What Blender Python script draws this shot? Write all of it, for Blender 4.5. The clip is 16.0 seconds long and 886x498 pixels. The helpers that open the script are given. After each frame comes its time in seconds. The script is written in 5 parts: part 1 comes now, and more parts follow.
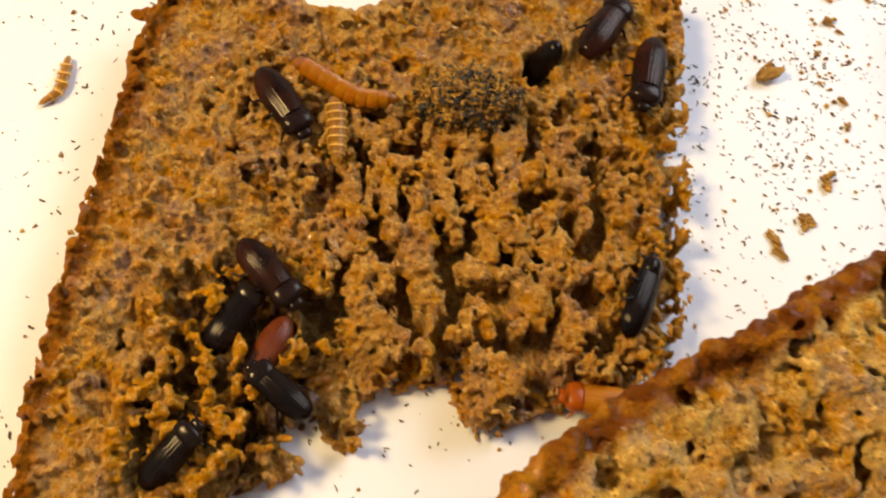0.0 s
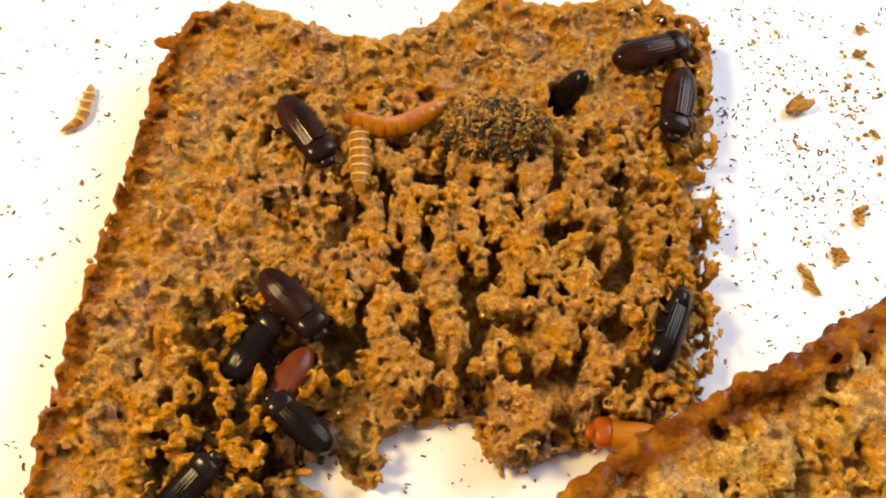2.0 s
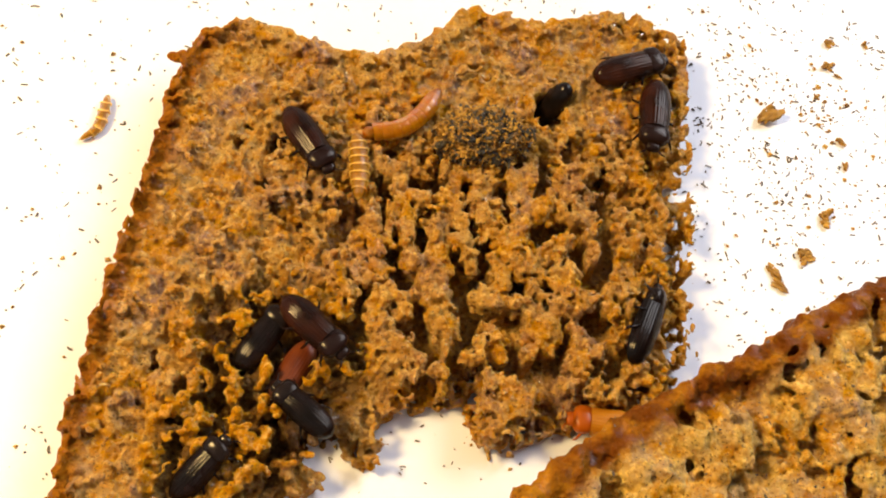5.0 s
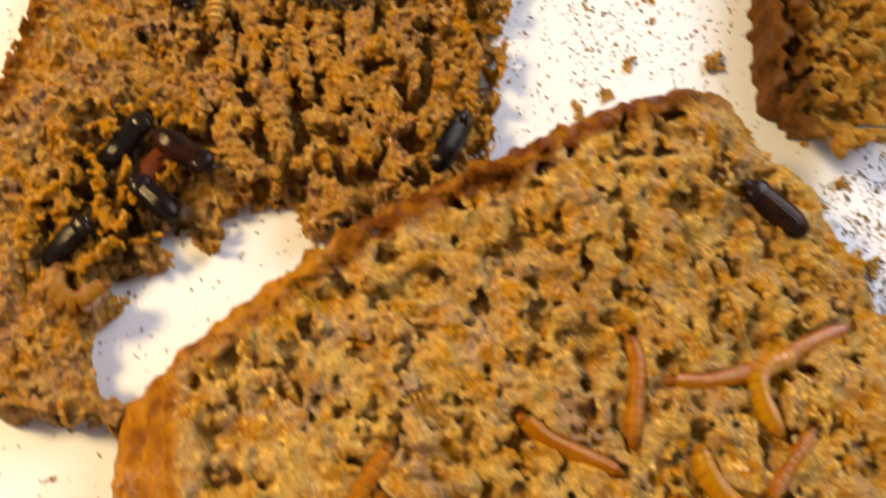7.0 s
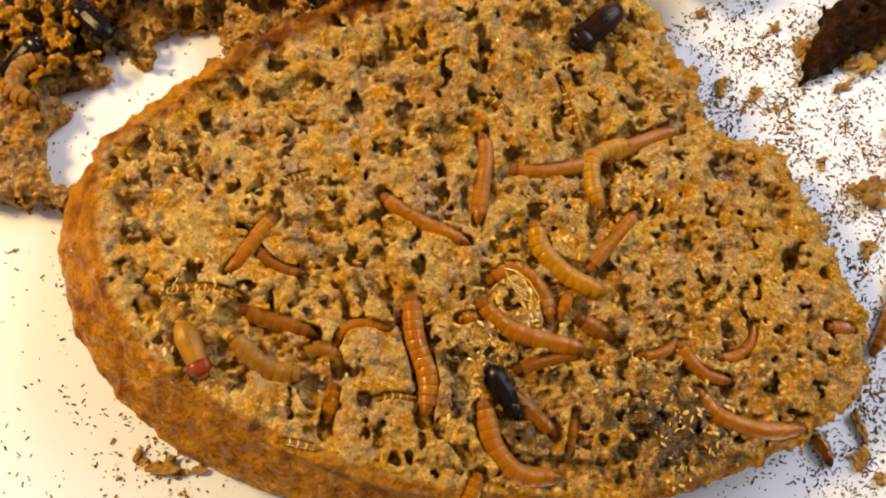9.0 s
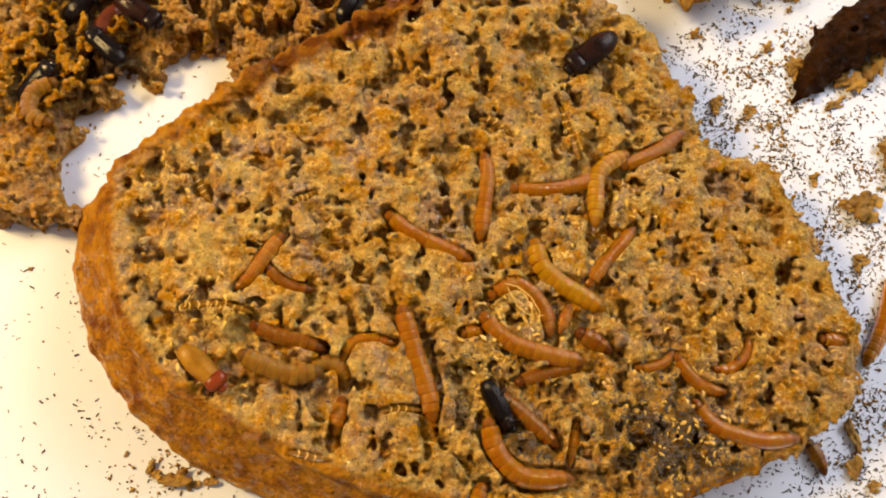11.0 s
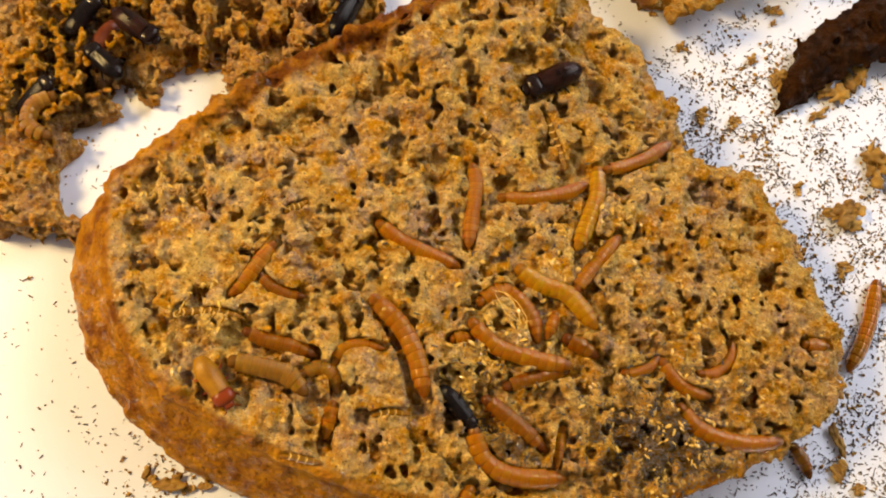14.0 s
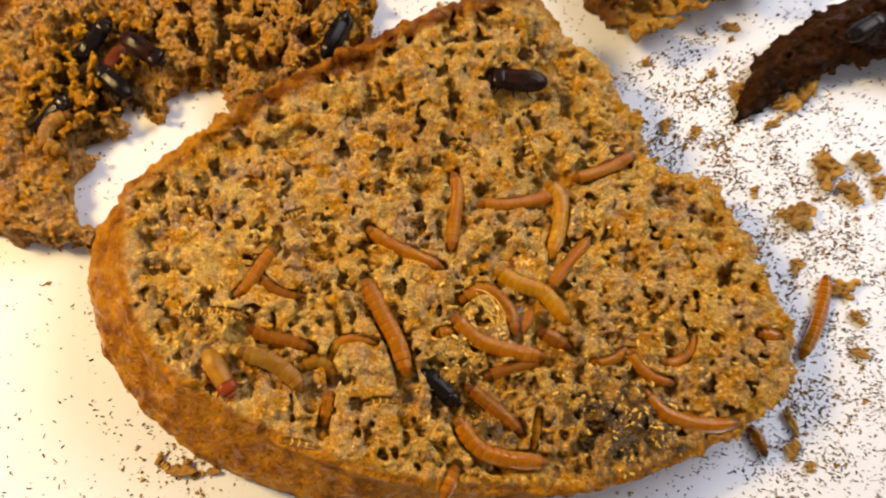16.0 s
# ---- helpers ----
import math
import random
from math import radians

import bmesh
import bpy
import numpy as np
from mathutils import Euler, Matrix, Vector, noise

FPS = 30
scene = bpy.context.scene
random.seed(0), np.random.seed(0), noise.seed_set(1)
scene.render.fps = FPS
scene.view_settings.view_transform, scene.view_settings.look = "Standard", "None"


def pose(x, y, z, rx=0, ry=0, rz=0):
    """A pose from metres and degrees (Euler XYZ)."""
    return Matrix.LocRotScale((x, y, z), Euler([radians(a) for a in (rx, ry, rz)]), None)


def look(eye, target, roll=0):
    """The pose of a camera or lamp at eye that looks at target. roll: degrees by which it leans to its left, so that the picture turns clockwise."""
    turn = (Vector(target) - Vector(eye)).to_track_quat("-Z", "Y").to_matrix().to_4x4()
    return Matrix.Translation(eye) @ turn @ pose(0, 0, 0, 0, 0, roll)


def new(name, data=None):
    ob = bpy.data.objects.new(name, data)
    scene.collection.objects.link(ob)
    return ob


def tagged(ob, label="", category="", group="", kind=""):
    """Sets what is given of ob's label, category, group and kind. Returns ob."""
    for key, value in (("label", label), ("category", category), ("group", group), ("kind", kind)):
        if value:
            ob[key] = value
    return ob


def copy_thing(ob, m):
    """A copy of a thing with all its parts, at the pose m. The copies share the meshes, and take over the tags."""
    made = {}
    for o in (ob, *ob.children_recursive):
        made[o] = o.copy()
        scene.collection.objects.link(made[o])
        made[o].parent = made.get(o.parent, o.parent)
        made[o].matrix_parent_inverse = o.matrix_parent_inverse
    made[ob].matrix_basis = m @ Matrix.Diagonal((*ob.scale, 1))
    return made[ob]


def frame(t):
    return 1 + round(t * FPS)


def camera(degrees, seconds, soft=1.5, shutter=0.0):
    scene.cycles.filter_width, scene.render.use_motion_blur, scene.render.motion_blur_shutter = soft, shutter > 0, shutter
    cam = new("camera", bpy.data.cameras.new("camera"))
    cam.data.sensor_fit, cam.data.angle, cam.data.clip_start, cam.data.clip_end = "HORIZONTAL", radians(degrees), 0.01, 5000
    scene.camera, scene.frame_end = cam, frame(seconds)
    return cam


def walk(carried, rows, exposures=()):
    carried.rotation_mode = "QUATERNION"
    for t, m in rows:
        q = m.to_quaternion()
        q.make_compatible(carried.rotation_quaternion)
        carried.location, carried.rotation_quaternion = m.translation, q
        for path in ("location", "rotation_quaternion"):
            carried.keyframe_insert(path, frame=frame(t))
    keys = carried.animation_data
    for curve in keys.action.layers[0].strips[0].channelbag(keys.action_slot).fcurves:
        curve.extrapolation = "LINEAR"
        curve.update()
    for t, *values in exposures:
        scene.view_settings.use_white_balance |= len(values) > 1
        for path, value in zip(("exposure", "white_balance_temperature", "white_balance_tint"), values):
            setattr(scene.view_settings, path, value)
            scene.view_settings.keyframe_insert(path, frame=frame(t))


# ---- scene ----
cam = camera(44.62, 16.0, soft=2.0, shutter=0.8)
PATH = [
    (0, (0.00014, -0.00281, 0.17240), (0.02091, 0.08340, -0.00686), 16.61),
    (0.5, (-0.00028, -0.00344, 0.16574), (0.01840, 0.08833, -0.01098), 15.00),
    (1, (0.00021, -0.00360, 0.16772), (0.01900, 0.08757, -0.00930), 15.33),
    (1.5, (0.00079, -0.00217, 0.16607), (0.01786, 0.08994, -0.01063), 14.30),
    (2, (-0.00016, -0.00320, 0.16812), (0.01644, 0.09014, -0.00798), 13.90),
    (2.5, (0.00084, -0.00426, 0.17095), (0.01690, 0.08888, -0.00531), 13.63),
    (3, (-0.00009, -0.00579, 0.17467), (0.01639, 0.08715, -0.00166), 13.88),
    (3.5, (0.00000, -0.00648, 0.17570), (0.01742, 0.08658, -0.00047), 14.41),
    (3.7, (-0.00132, -0.00734, 0.17735), (0.01643, 0.08526, 0.00097), 14.65),
    (6, (0.00219, -0.01201, 0.18617), (0.01762, 0.08107, 0.00983), 13.55),
    (6.5, (0.01631, -0.02829, 0.19664), (0.03109, 0.05667, 0.01619), 14.22),
    (7, (0.03125, -0.04210, 0.21037), (0.05037, 0.03688, 0.02762), 18.31),
    (7.5, (0.04284, -0.05470, 0.22023), (0.05987, 0.01854, 0.03490), 18.47),
    (8, (0.05643, -0.06725, 0.23116), (0.07140, 0.00146, 0.04393), 18.00),
    (8.5, (0.05704, -0.07075, 0.24178), (0.07508, -0.01276, 0.05123), 22.38),
    (9, (0.06407, -0.07083, 0.24724), (0.07737, -0.01287, 0.05629), 17.79),
    (9.5, (0.06247, -0.07050, 0.25151), (0.07577, -0.01212, 0.06068), 17.42),
    (12, (0.06432, -0.07314, 0.25458), (0.07645, -0.01143, 0.06472), 15.69),
    (12.5, (0.06595, -0.07328, 0.25424), (0.07753, -0.01096, 0.06455), 15.07),
    (13, (0.06529, -0.07406, 0.25568), (0.07725, -0.01182, 0.06598), 15.38),
    (13.5, (0.06695, -0.07410, 0.25698), (0.07841, -0.01162, 0.06733), 14.87),
    (14, (0.06600, -0.07590, 0.25899), (0.07805, -0.01253, 0.06968), 15.19),
    (14.5, (0.06555, -0.07610, 0.25811), (0.07774, -0.01203, 0.06905), 15.11),
    (15, (0.06677, -0.07415, 0.25443), (0.07941, -0.01002, 0.06541), 15.48),
    (15.5, (0.06843, -0.07703, 0.26328), (0.08012, -0.01434, 0.07372), 14.81),
    (16, (0.06558, -0.08269, 0.28195), (0.07959, -0.01926, 0.09279), 16.08),
]
walk(cam, [(t, look(eye, target, roll)) for t, eye, target, roll in PATH], [(0, -0.38), (0.5, -0.32), (1.5, -0.1), (2.5, -0.02), (6, -0.03), (7, -0.22), (8, -0.2), (16, -0.2)])

# ---- light ----
MM = 0.001
world = bpy.data.worlds.new("sky")
scene.world = world
world.use_nodes = True
sky = world.node_tree.nodes.new("ShaderNodeTexSky")
sky.sky_type, sky.sun_disc = "NISHITA", False
sky.sun_elevation, sky.sun_rotation = radians(35), radians(-40)
world.node_tree.links.new(sky.outputs[0], world.node_tree.nodes["Background"].inputs[0])
world.node_tree.nodes["Background"].inputs[1].default_value = 0.1


def area_lamp(name, eye, target, power, colour, width, height):
    data = bpy.data.lights.new(name, "AREA")
    data.energy, data.color, data.shape = power, colour, "RECTANGLE"
    data.size, data.size_y = width, height
    ob = new(name, data)
    ob.matrix_world = look(eye, target)
    return ob


# daylight in the window's opening and the warm bulb of the room
area_lamp("window_light", (1.74, 1.45, 2.05), (0.1, 0.05, 0.0), 84.0, (0.83, 0.86, 1.0), 1.8, 1.5)
area_lamp("bulb_light", (-0.36, 0.08, 0.47), (0.05, 0.03, 0.0), 5.7, (1.0, 0.72, 0.33), 0.12, 0.12)


# ---- materials ----
def material(name, colour=(0.5, 0.5, 0.5), rough=0.6, metal=0.0, coat=0.0, sss=0.0, radius=(1, 0.5, 0.25), depth=1.0, ior=1.5):
    m = bpy.data.materials.new(name)
    m.use_nodes = True
    b = m.node_tree.nodes["Principled BSDF"]
    b.inputs["Base Color"].default_value = (*colour, 1)
    b.inputs["Roughness"].default_value = rough
    b.inputs["Metallic"].default_value = metal
    b.inputs["Coat Weight"].default_value = coat
    b.inputs["Coat Roughness"].default_value = 0.09
    b.inputs["IOR"].default_value = ior
    b.inputs["Subsurface Weight"].default_value = sss
    b.inputs["Subsurface Radius"].default_value = radius
    b.inputs["Subsurface Scale"].default_value = depth * MM
    return m, m.node_tree, b


def noise_node(tree, scale, detail=3.0, rough=0.55, where="Object"):
    co = tree.nodes.new("ShaderNodeTexCoord")
    n = tree.nodes.new("ShaderNodeTexNoise")
    n.inputs["Scale"].default_value, n.inputs["Detail"].default_value, n.inputs["Roughness"].default_value = scale, detail, rough
    tree.links.new(co.outputs[where], n.inputs["Vector"])
    return n.outputs["Fac"]


def ramp(tree, fac, low, high, c0=(0, 0, 0), c1=(1, 1, 1)):
    r = tree.nodes.new("ShaderNodeValToRGB")
    r.color_ramp.elements[0].position, r.color_ramp.elements[1].position = low, high
    r.color_ramp.elements[0].color, r.color_ramp.elements[1].color = (*c0, 1), (*c1, 1)
    tree.links.new(fac, r.inputs[0])
    return r.outputs[0]


def mixed(tree, fac, a, b, kind="MIX"):
    n = tree.nodes.new("ShaderNodeMix")
    n.data_type, n.blend_type = "RGBA", kind
    for socket, v in ((n.inputs[0], fac), (n.inputs[6], a), (n.inputs[7], b)):
        if isinstance(v, bpy.types.NodeSocket):
            tree.links.new(v, socket)
        else:
            socket.default_value = v if isinstance(v, float) else (*v, 1)
    return n.outputs[2]


def attribute(tree, name):
    n = tree.nodes.new("ShaderNodeAttribute")
    n.attribute_name = name
    return n.outputs["Fac"]


def bump(tree, bsdf, fac, strength, distance):
    n = tree.nodes.new("ShaderNodeBump")
    n.inputs["Strength"].default_value, n.inputs["Distance"].default_value = strength, distance * MM
    tree.links.new(fac, n.inputs["Height"])
    tree.links.new(n.outputs[0], bsdf.inputs["Normal"])


def bread_material(name, pale, grey, amber, crust_low, crust_high, grain=0.3, gloss=0.5):
    """Moist crumb: pale clumps, greyish wet crumb and honey-coloured patches, with dark pinholes; baked crust by weight."""
    m, tree, b = material(name, rough=0.62, coat=0.35, sss=0.3, radius=(1.0, 0.95, 0.9), depth=1.5, ior=1.35)
    crumb = mixed(tree, ramp(tree, noise_node(tree, 95, 5, 0.6), 0.42, 0.66), pale, grey)
    crumb = mixed(tree, ramp(tree, noise_node(tree, 170, 5, 0.65), 0.46, 0.60), crumb, amber)
    crumb = mixed(tree, attribute(tree, "chewed"), crumb, amber)
    crumb = mixed(tree, ramp(tree, noise_node(tree, 800, 4, 0.65), 0.50, 0.66, (0.0,) * 3, (0.75,) * 3), crumb, tuple(1.6 * c for c in pale))
    crumb = mixed(tree, ramp(tree, noise_node(tree, 520, 4, 0.65), 0.56, 0.74, (0.0,) * 3, (0.6,) * 3), crumb, tuple(0.45 * c for c in amber))
    crumb = mixed(tree, ramp(tree, noise_node(tree, 1900, 2), 0.59, 0.70, (0.0,) * 3, (0.8,) * 3), crumb, (0.05, 0.03, 0.015))
    crumb = mixed(tree, attribute(tree, "darkened"), crumb, (0.058, 0.028, 0.007))
    crust = mixed(tree, ramp(tree, noise_node(tree, 150, 5, 0.65), 0.35, 0.65), crust_low, crust_high)
    crust = mixed(tree, ramp(tree, noise_node(tree, 800, 4, 0.6), 0.56, 0.70, (0.0,) * 3, (0.8,) * 3), crust, tuple(0.45 * c for c in crust_low))
    crust = mixed(tree, attribute(tree, "baked"), crust, tuple(0.8 * c for c in crust_low))
    colour = mixed(tree, attribute(tree, "crust"), crumb, crust)
    tree.links.new(colour, b.inputs["Base Color"])
    cells = tree.nodes.new("ShaderNodeTexVoronoi")
    cells.feature, cells.inputs["Scale"].default_value = "SMOOTH_F1", 1150
    tree.links.new(tree.nodes.new("ShaderNodeTexCoord").outputs["Object"], cells.inputs["Vector"])
    domes = mixed(tree, 0.5, ramp(tree, cells.outputs["Distance"], 0.0, 0.75, (1,) * 3, (0,) * 3), noise_node(tree, 1900, 3, 0.65))
    bump(tree, b, domes, 1.0, grain)
    tree.links.new(ramp(tree, attribute(tree, "crust"), 0.2, 0.8, (0.8,) * 3, (0.35,) * 3), b.inputs["Subsurface Weight"])
    wet = tree.nodes.new("ShaderNodeBump")
    wet.inputs["Strength"].default_value, wet.inputs["Distance"].default_value = 1.0, 0.5 * MM
    tree.links.new(noise_node(tree, 1500, 2.0, 0.5), wet.inputs["Height"])
    tree.links.new(wet.outputs[0], b.inputs["Coat Normal"])
    tree.links.new(ramp(tree, noise_node(tree, 420, 4), 0.50, 0.64, (0.03,) * 3, (gloss,) * 3), b.inputs["Coat Weight"])
    b.inputs["Coat IOR"].default_value = 1.42
    b.inputs["Specular IOR Level"].default_value = 0.05
    b.inputs["Specular Tint"].default_value = (1.0, 0.85, 0.6, 1)
    b.inputs["Coat Roughness"].default_value = 0.06
    return m


BREAD_1 = bread_material("gnawed_rye_crumb", (0.40, 0.230, 0.055), (0.24, 0.130, 0.086), (0.405, 0.172, 0.002), (0.16, 0.044, 0.003), (0.35, 0.125, 0.005), 1.5, 1.0)
BREAD_2 = bread_material("moist_rye_crumb", (0.51, 0.318, 0.075), (0.33, 0.200, 0.12), (0.43, 0.185, 0.002), (0.18, 0.050, 0.004), (0.52, 0.215, 0.008), 1.4, 1.0)
BREAD_3 = bread_material("dry_rye_crumb", (0.34, 0.185, 0.028), (0.22, 0.115, 0.025), (0.31, 0.125, 0.005), (0.075, 0.026, 0.004), (0.15, 0.056, 0.007), 0.6)
BREAD_4 = bread_material("dark_crust", (0.34, 0.19, 0.04), (0.24, 0.13, 0.04), (0.29, 0.12, 0.006), (0.014, 0.005, 0.002), (0.050, 0.017, 0.004), 0.8)


def shell_material(name, c0, c1, rough, coat):
    m, tree, b = material(name, c0, rough, coat=coat, ior=1.4)
    b.inputs["Specular IOR Level"].default_value = 0.3
    b.inputs["Specular Tint"].default_value = (1.0, 0.9, 0.75, 1)
    tree.links.new(mixed(tree, ramp(tree, noise_node(tree, 160, 3), 0.4, 0.65), c0, c1), b.inputs["Base Color"])
    bump(tree, b, noise_node(tree, 5000, 2), 0.25, 0.05)
    return m


SHELLS = {
    "dark_brown": (shell_material("dark_brown_elytra", (0.008, 0.003, 0.002), (0.032, 0.008, 0.003), 0.12, 0.0), shell_material("black_brown_shell", (0.006, 0.003, 0.003), (0.012, 0.005, 0.004), 0.20, 0.0)),
    "black": (shell_material("black_elytra", (0.004, 0.003, 0.003), (0.010, 0.005, 0.004), 0.12, 0.0), shell_material("black_shell", (0.006, 0.004, 0.004), (0.010, 0.006, 0.005), 0.18, 0.0)),
    "red_brown": (shell_material("red_brown_elytra", (0.10, 0.020, 0.005), (0.15, 0.035, 0.008), 0.32, 0.3), shell_material("dark_red_shell", (0.04, 0.012, 0.008), (0.06, 0.02, 0.01), 0.3, 0.3)),
    "orange": (shell_material("amber_elytra", (0.34, 0.115, 0.004), (0.40, 0.16, 0.008), 0.32, 0.3), shell_material("orange_red_shell", (0.26, 0.045, 0.002), (0.32, 0.07, 0.003), 0.25, 0.1)),
    "callow": (shell_material("pale_gold_elytra", (0.24, 0.095, 0.003), (0.42, 0.19, 0.010), 0.24, 0.05), shell_material("red_shell", (0.16, 0.02, 0.003), (0.2, 0.032, 0.004), 0.25, 0.1)),
}


def flesh_material(name, c0, c1, sss=0.9):
    """Translucent ringed skin: paler over the plump of each ring, darker at its joints, blotched within."""
    m, tree, b = material(name, c0, 0.075, sss=sss, radius=(1.0, 0.42, 0.05), depth=1.2, ior=1.40)
    b.inputs["Transmission Weight"].default_value = 0.25 * sss
    b.inputs["Specular Tint"].default_value = (1.0, 0.80, 0.38, 1)
    b.inputs["Specular IOR Level"].default_value = 0.5
    co = tree.nodes.new("ShaderNodeTexCoord")
    split = tree.nodes.new("ShaderNodeSeparateXYZ")
    tree.links.new(co.outputs["Generated"], split.inputs[0])
    joint = ramp(tree, split.outputs[1], 0.03, 0.20)
    body = mixed(tree, ramp(tree, noise_node(tree, 1.1, 3), 0.35, 0.68), c0, tuple(0.62 * c for c in c0))
    body = mixed(tree, ramp(tree, split.outputs[1], 0.55, 0.95, (0.0,) * 3, (0.4,) * 3), body, tuple(min(0.9, 1.25 * c) for c in c0))
    body = mixed(tree, joint, tuple(0.85 * c for c in c1), body)
    info = tree.nodes.new("ShaderNodeObjectInfo")
    tree.links.new(mixed(tree, ramp(tree, info.outputs["Random"], 0.0, 1.0, (0.0,) * 3, (0.5,) * 3), body, c1), b.inputs["Base Color"])
    bump(tree, b, noise_node(tree, 3.5, 3, 0.6), 0.35, 0.22)
    return m


FLESH = {
    "amber": (flesh_material("amber_larva_skin", (0.49, 0.178, 0.0003), (0.31, 0.082, 0.0003)), flesh_material("amber_head_shell", (0.27, 0.08, 0.001), (0.2, 0.055, 0.001), 0.5)),
    "yellow": (flesh_material("yellow_larva_skin", (0.57, 0.28, 0.001), (0.45, 0.17, 0.001)), flesh_material("ochre_head_shell", (0.32, 0.12, 0.002), (0.25, 0.08, 0.001), 0.1)),
    "brown": (flesh_material("brown_larva_skin", (0.33, 0.11, 0.001), (0.21, 0.055, 0.001)), flesh_material("brown_head_shell", (0.12, 0.028, 0.002), (0.09, 0.02, 0.001), 0.1)),
    "dun": (flesh_material("dun_larva_skin", (0.38, 0.18, 0.012), (0.24, 0.085, 0.006)), flesh_material("dun_head_shell", (0.16, 0.06, 0.006), (0.12, 0.04, 0.004), 0.1)),
}
skin, tree, b = material("shed_skin_film", (0.5, 0.22, 0.01), 0.12, coat=0.1, ior=1.25)
b.inputs["Transmission Weight"].default_value = 0.55
co = tree.nodes.new("ShaderNodeTexCoord")
split = tree.nodes.new("ShaderNodeSeparateXYZ")
tree.links.new(co.outputs["Generated"], split.inputs[0])
tree.links.new(mixed(tree, ramp(tree, split.outputs[1], 0.10, 0.24), (0.72, 0.42, 0.05), (0.42, 0.18, 0.004)), b.inputs["Base Color"])
bump(tree, b, noise_node(tree, 3, 3), 0.6, 0.4)
FLESH["skin"] = (skin, skin)

thread_m, tree, b = material("pale_skin_thread", (0.74, 0.44, 0.07), 0.15)
sheet_m, tree, b = material("white_laminate", (0.84, 0.84, 0.85), 0.35)
tree.links.new(ramp(tree, noise_node(tree, 40, 5), 0.3, 0.7, (0.745, 0.745, 0.755), (0.785, 0.785, 0.795)), b.inputs["Base Color"])
bump(tree, b, noise_node(tree, 900, 3), 0.06, 0.05)
wall_m, tree, b = material("painted_wall", (0.78, 0.77, 0.76), 0.8)
bump(tree, b, noise_node(tree, 60, 4), 0.2, 1.0)
floor_m, tree, b = material("brown_floor", (0.28, 0.17, 0.09), 0.5)
tree.links.new(ramp(tree, noise_node(tree, 12, 4), 0.3, 0.7, (0.22, 0.13, 0.07), (0.33, 0.21, 0.11)), b.inputs["Base Color"])
frass_m, tree, b = material("dark_frass", (0.07, 0.05, 0.035), 0.7)
tree.links.new(ramp(tree, noise_node(tree, 300, 2), 0.35, 0.7, (0.05, 0.04, 0.03), (0.18, 0.12, 0.07)), b.inputs["Base Color"])
crumb_m, tree, b = material("dry_crumb", (0.5, 0.25, 0.06), 0.6, sss=0.15, depth=0.6, ior=1.3)
tree.links.new(ramp(tree, noise_node(tree, 700, 3), 0.35, 0.68, (0.14, 0.06, 0.008), (0.60, 0.34, 0.06)), b.inputs["Base Color"])
bump(tree, b, noise_node(tree, 900, 1.5), 1.0, 0.8)
mould_m, tree, b = material("dark_mouldy_clump", (0.05, 0.04, 0.03), 0.55)
c = mixed(tree, ramp(tree, noise_node(tree, 330, 4, 0.6), 0.50, 0.62), (0.035, 0.026, 0.013), (0.40, 0.19, 0.02))
tree.links.new(mixed(tree, ramp(tree, noise_node(tree, 140, 2), 0.55, 0.7), c, (0.085, 0.075, 0.05)), b.inputs["Base Color"])
bump(tree, b, noise_node(tree, 1300, 1.5), 1.0, 0.6)


# ---- mesh helpers ----
def smooth(a, lo, hi):
    u = np.clip((a - lo) / (hi - lo), 0, 1)
    return u * u * (3 - 2 * u)


def mesh_from(name, verts, faces, m, smooth=True):
    me = bpy.data.meshes.new(name)
    verts, faces = np.asarray(verts, np.float32), np.asarray(faces, np.int32)
    me.vertices.add(len(verts))
    me.vertices.foreach_set("co", verts.ravel())
    k = faces.shape[1]
    me.loops.add(faces.size)
    me.loops.foreach_set("vertex_index", faces.ravel())
    me.polygons.add(len(faces))
    me.polygons.foreach_set("loop_start", np.arange(0, faces.size, k, dtype=np.int32))
    me.update(calc_edges=True)
    me.polygons.foreach_set("use_smooth", np.full(len(faces), smooth))
    me.materials.append(m)
    return me


def part(name, data, parent, label="", m=None):
    ob = new(name, data)
    ob.parent = parent
    if label:
        ob["label"] = label
    if m is not None:
        ob.matrix_basis = m
    return ob


def empty(name, label, category, group="", kind=""):
    ob = new(name)
    ob.empty_display_size = 0.004
    return tagged(ob, label, category, group, kind)


def box(bm, x0, x1, y0, y1, z0, z1):
    bmesh.ops.create_cube(bm, size=1, matrix=Matrix.LocRotScale(((x0 + x1) / 2, (y0 + y1) / 2, (z0 + z1) / 2), None, (x1 - x0, y1 - y0, z1 - z0)))


def boxes(name, rows, m, bevel=0.0):
    bm = bmesh.new()
    for r in rows:
        box(bm, *r)
    if bevel:
        bmesh.ops.bevel(bm, geom=bm.edges[:], offset=bevel, segments=2, affect="EDGES")
    me = bpy.data.meshes.new(name)
    bm.to_mesh(me)
    bm.free()
    me.materials.append(m)
    return new(name, me)


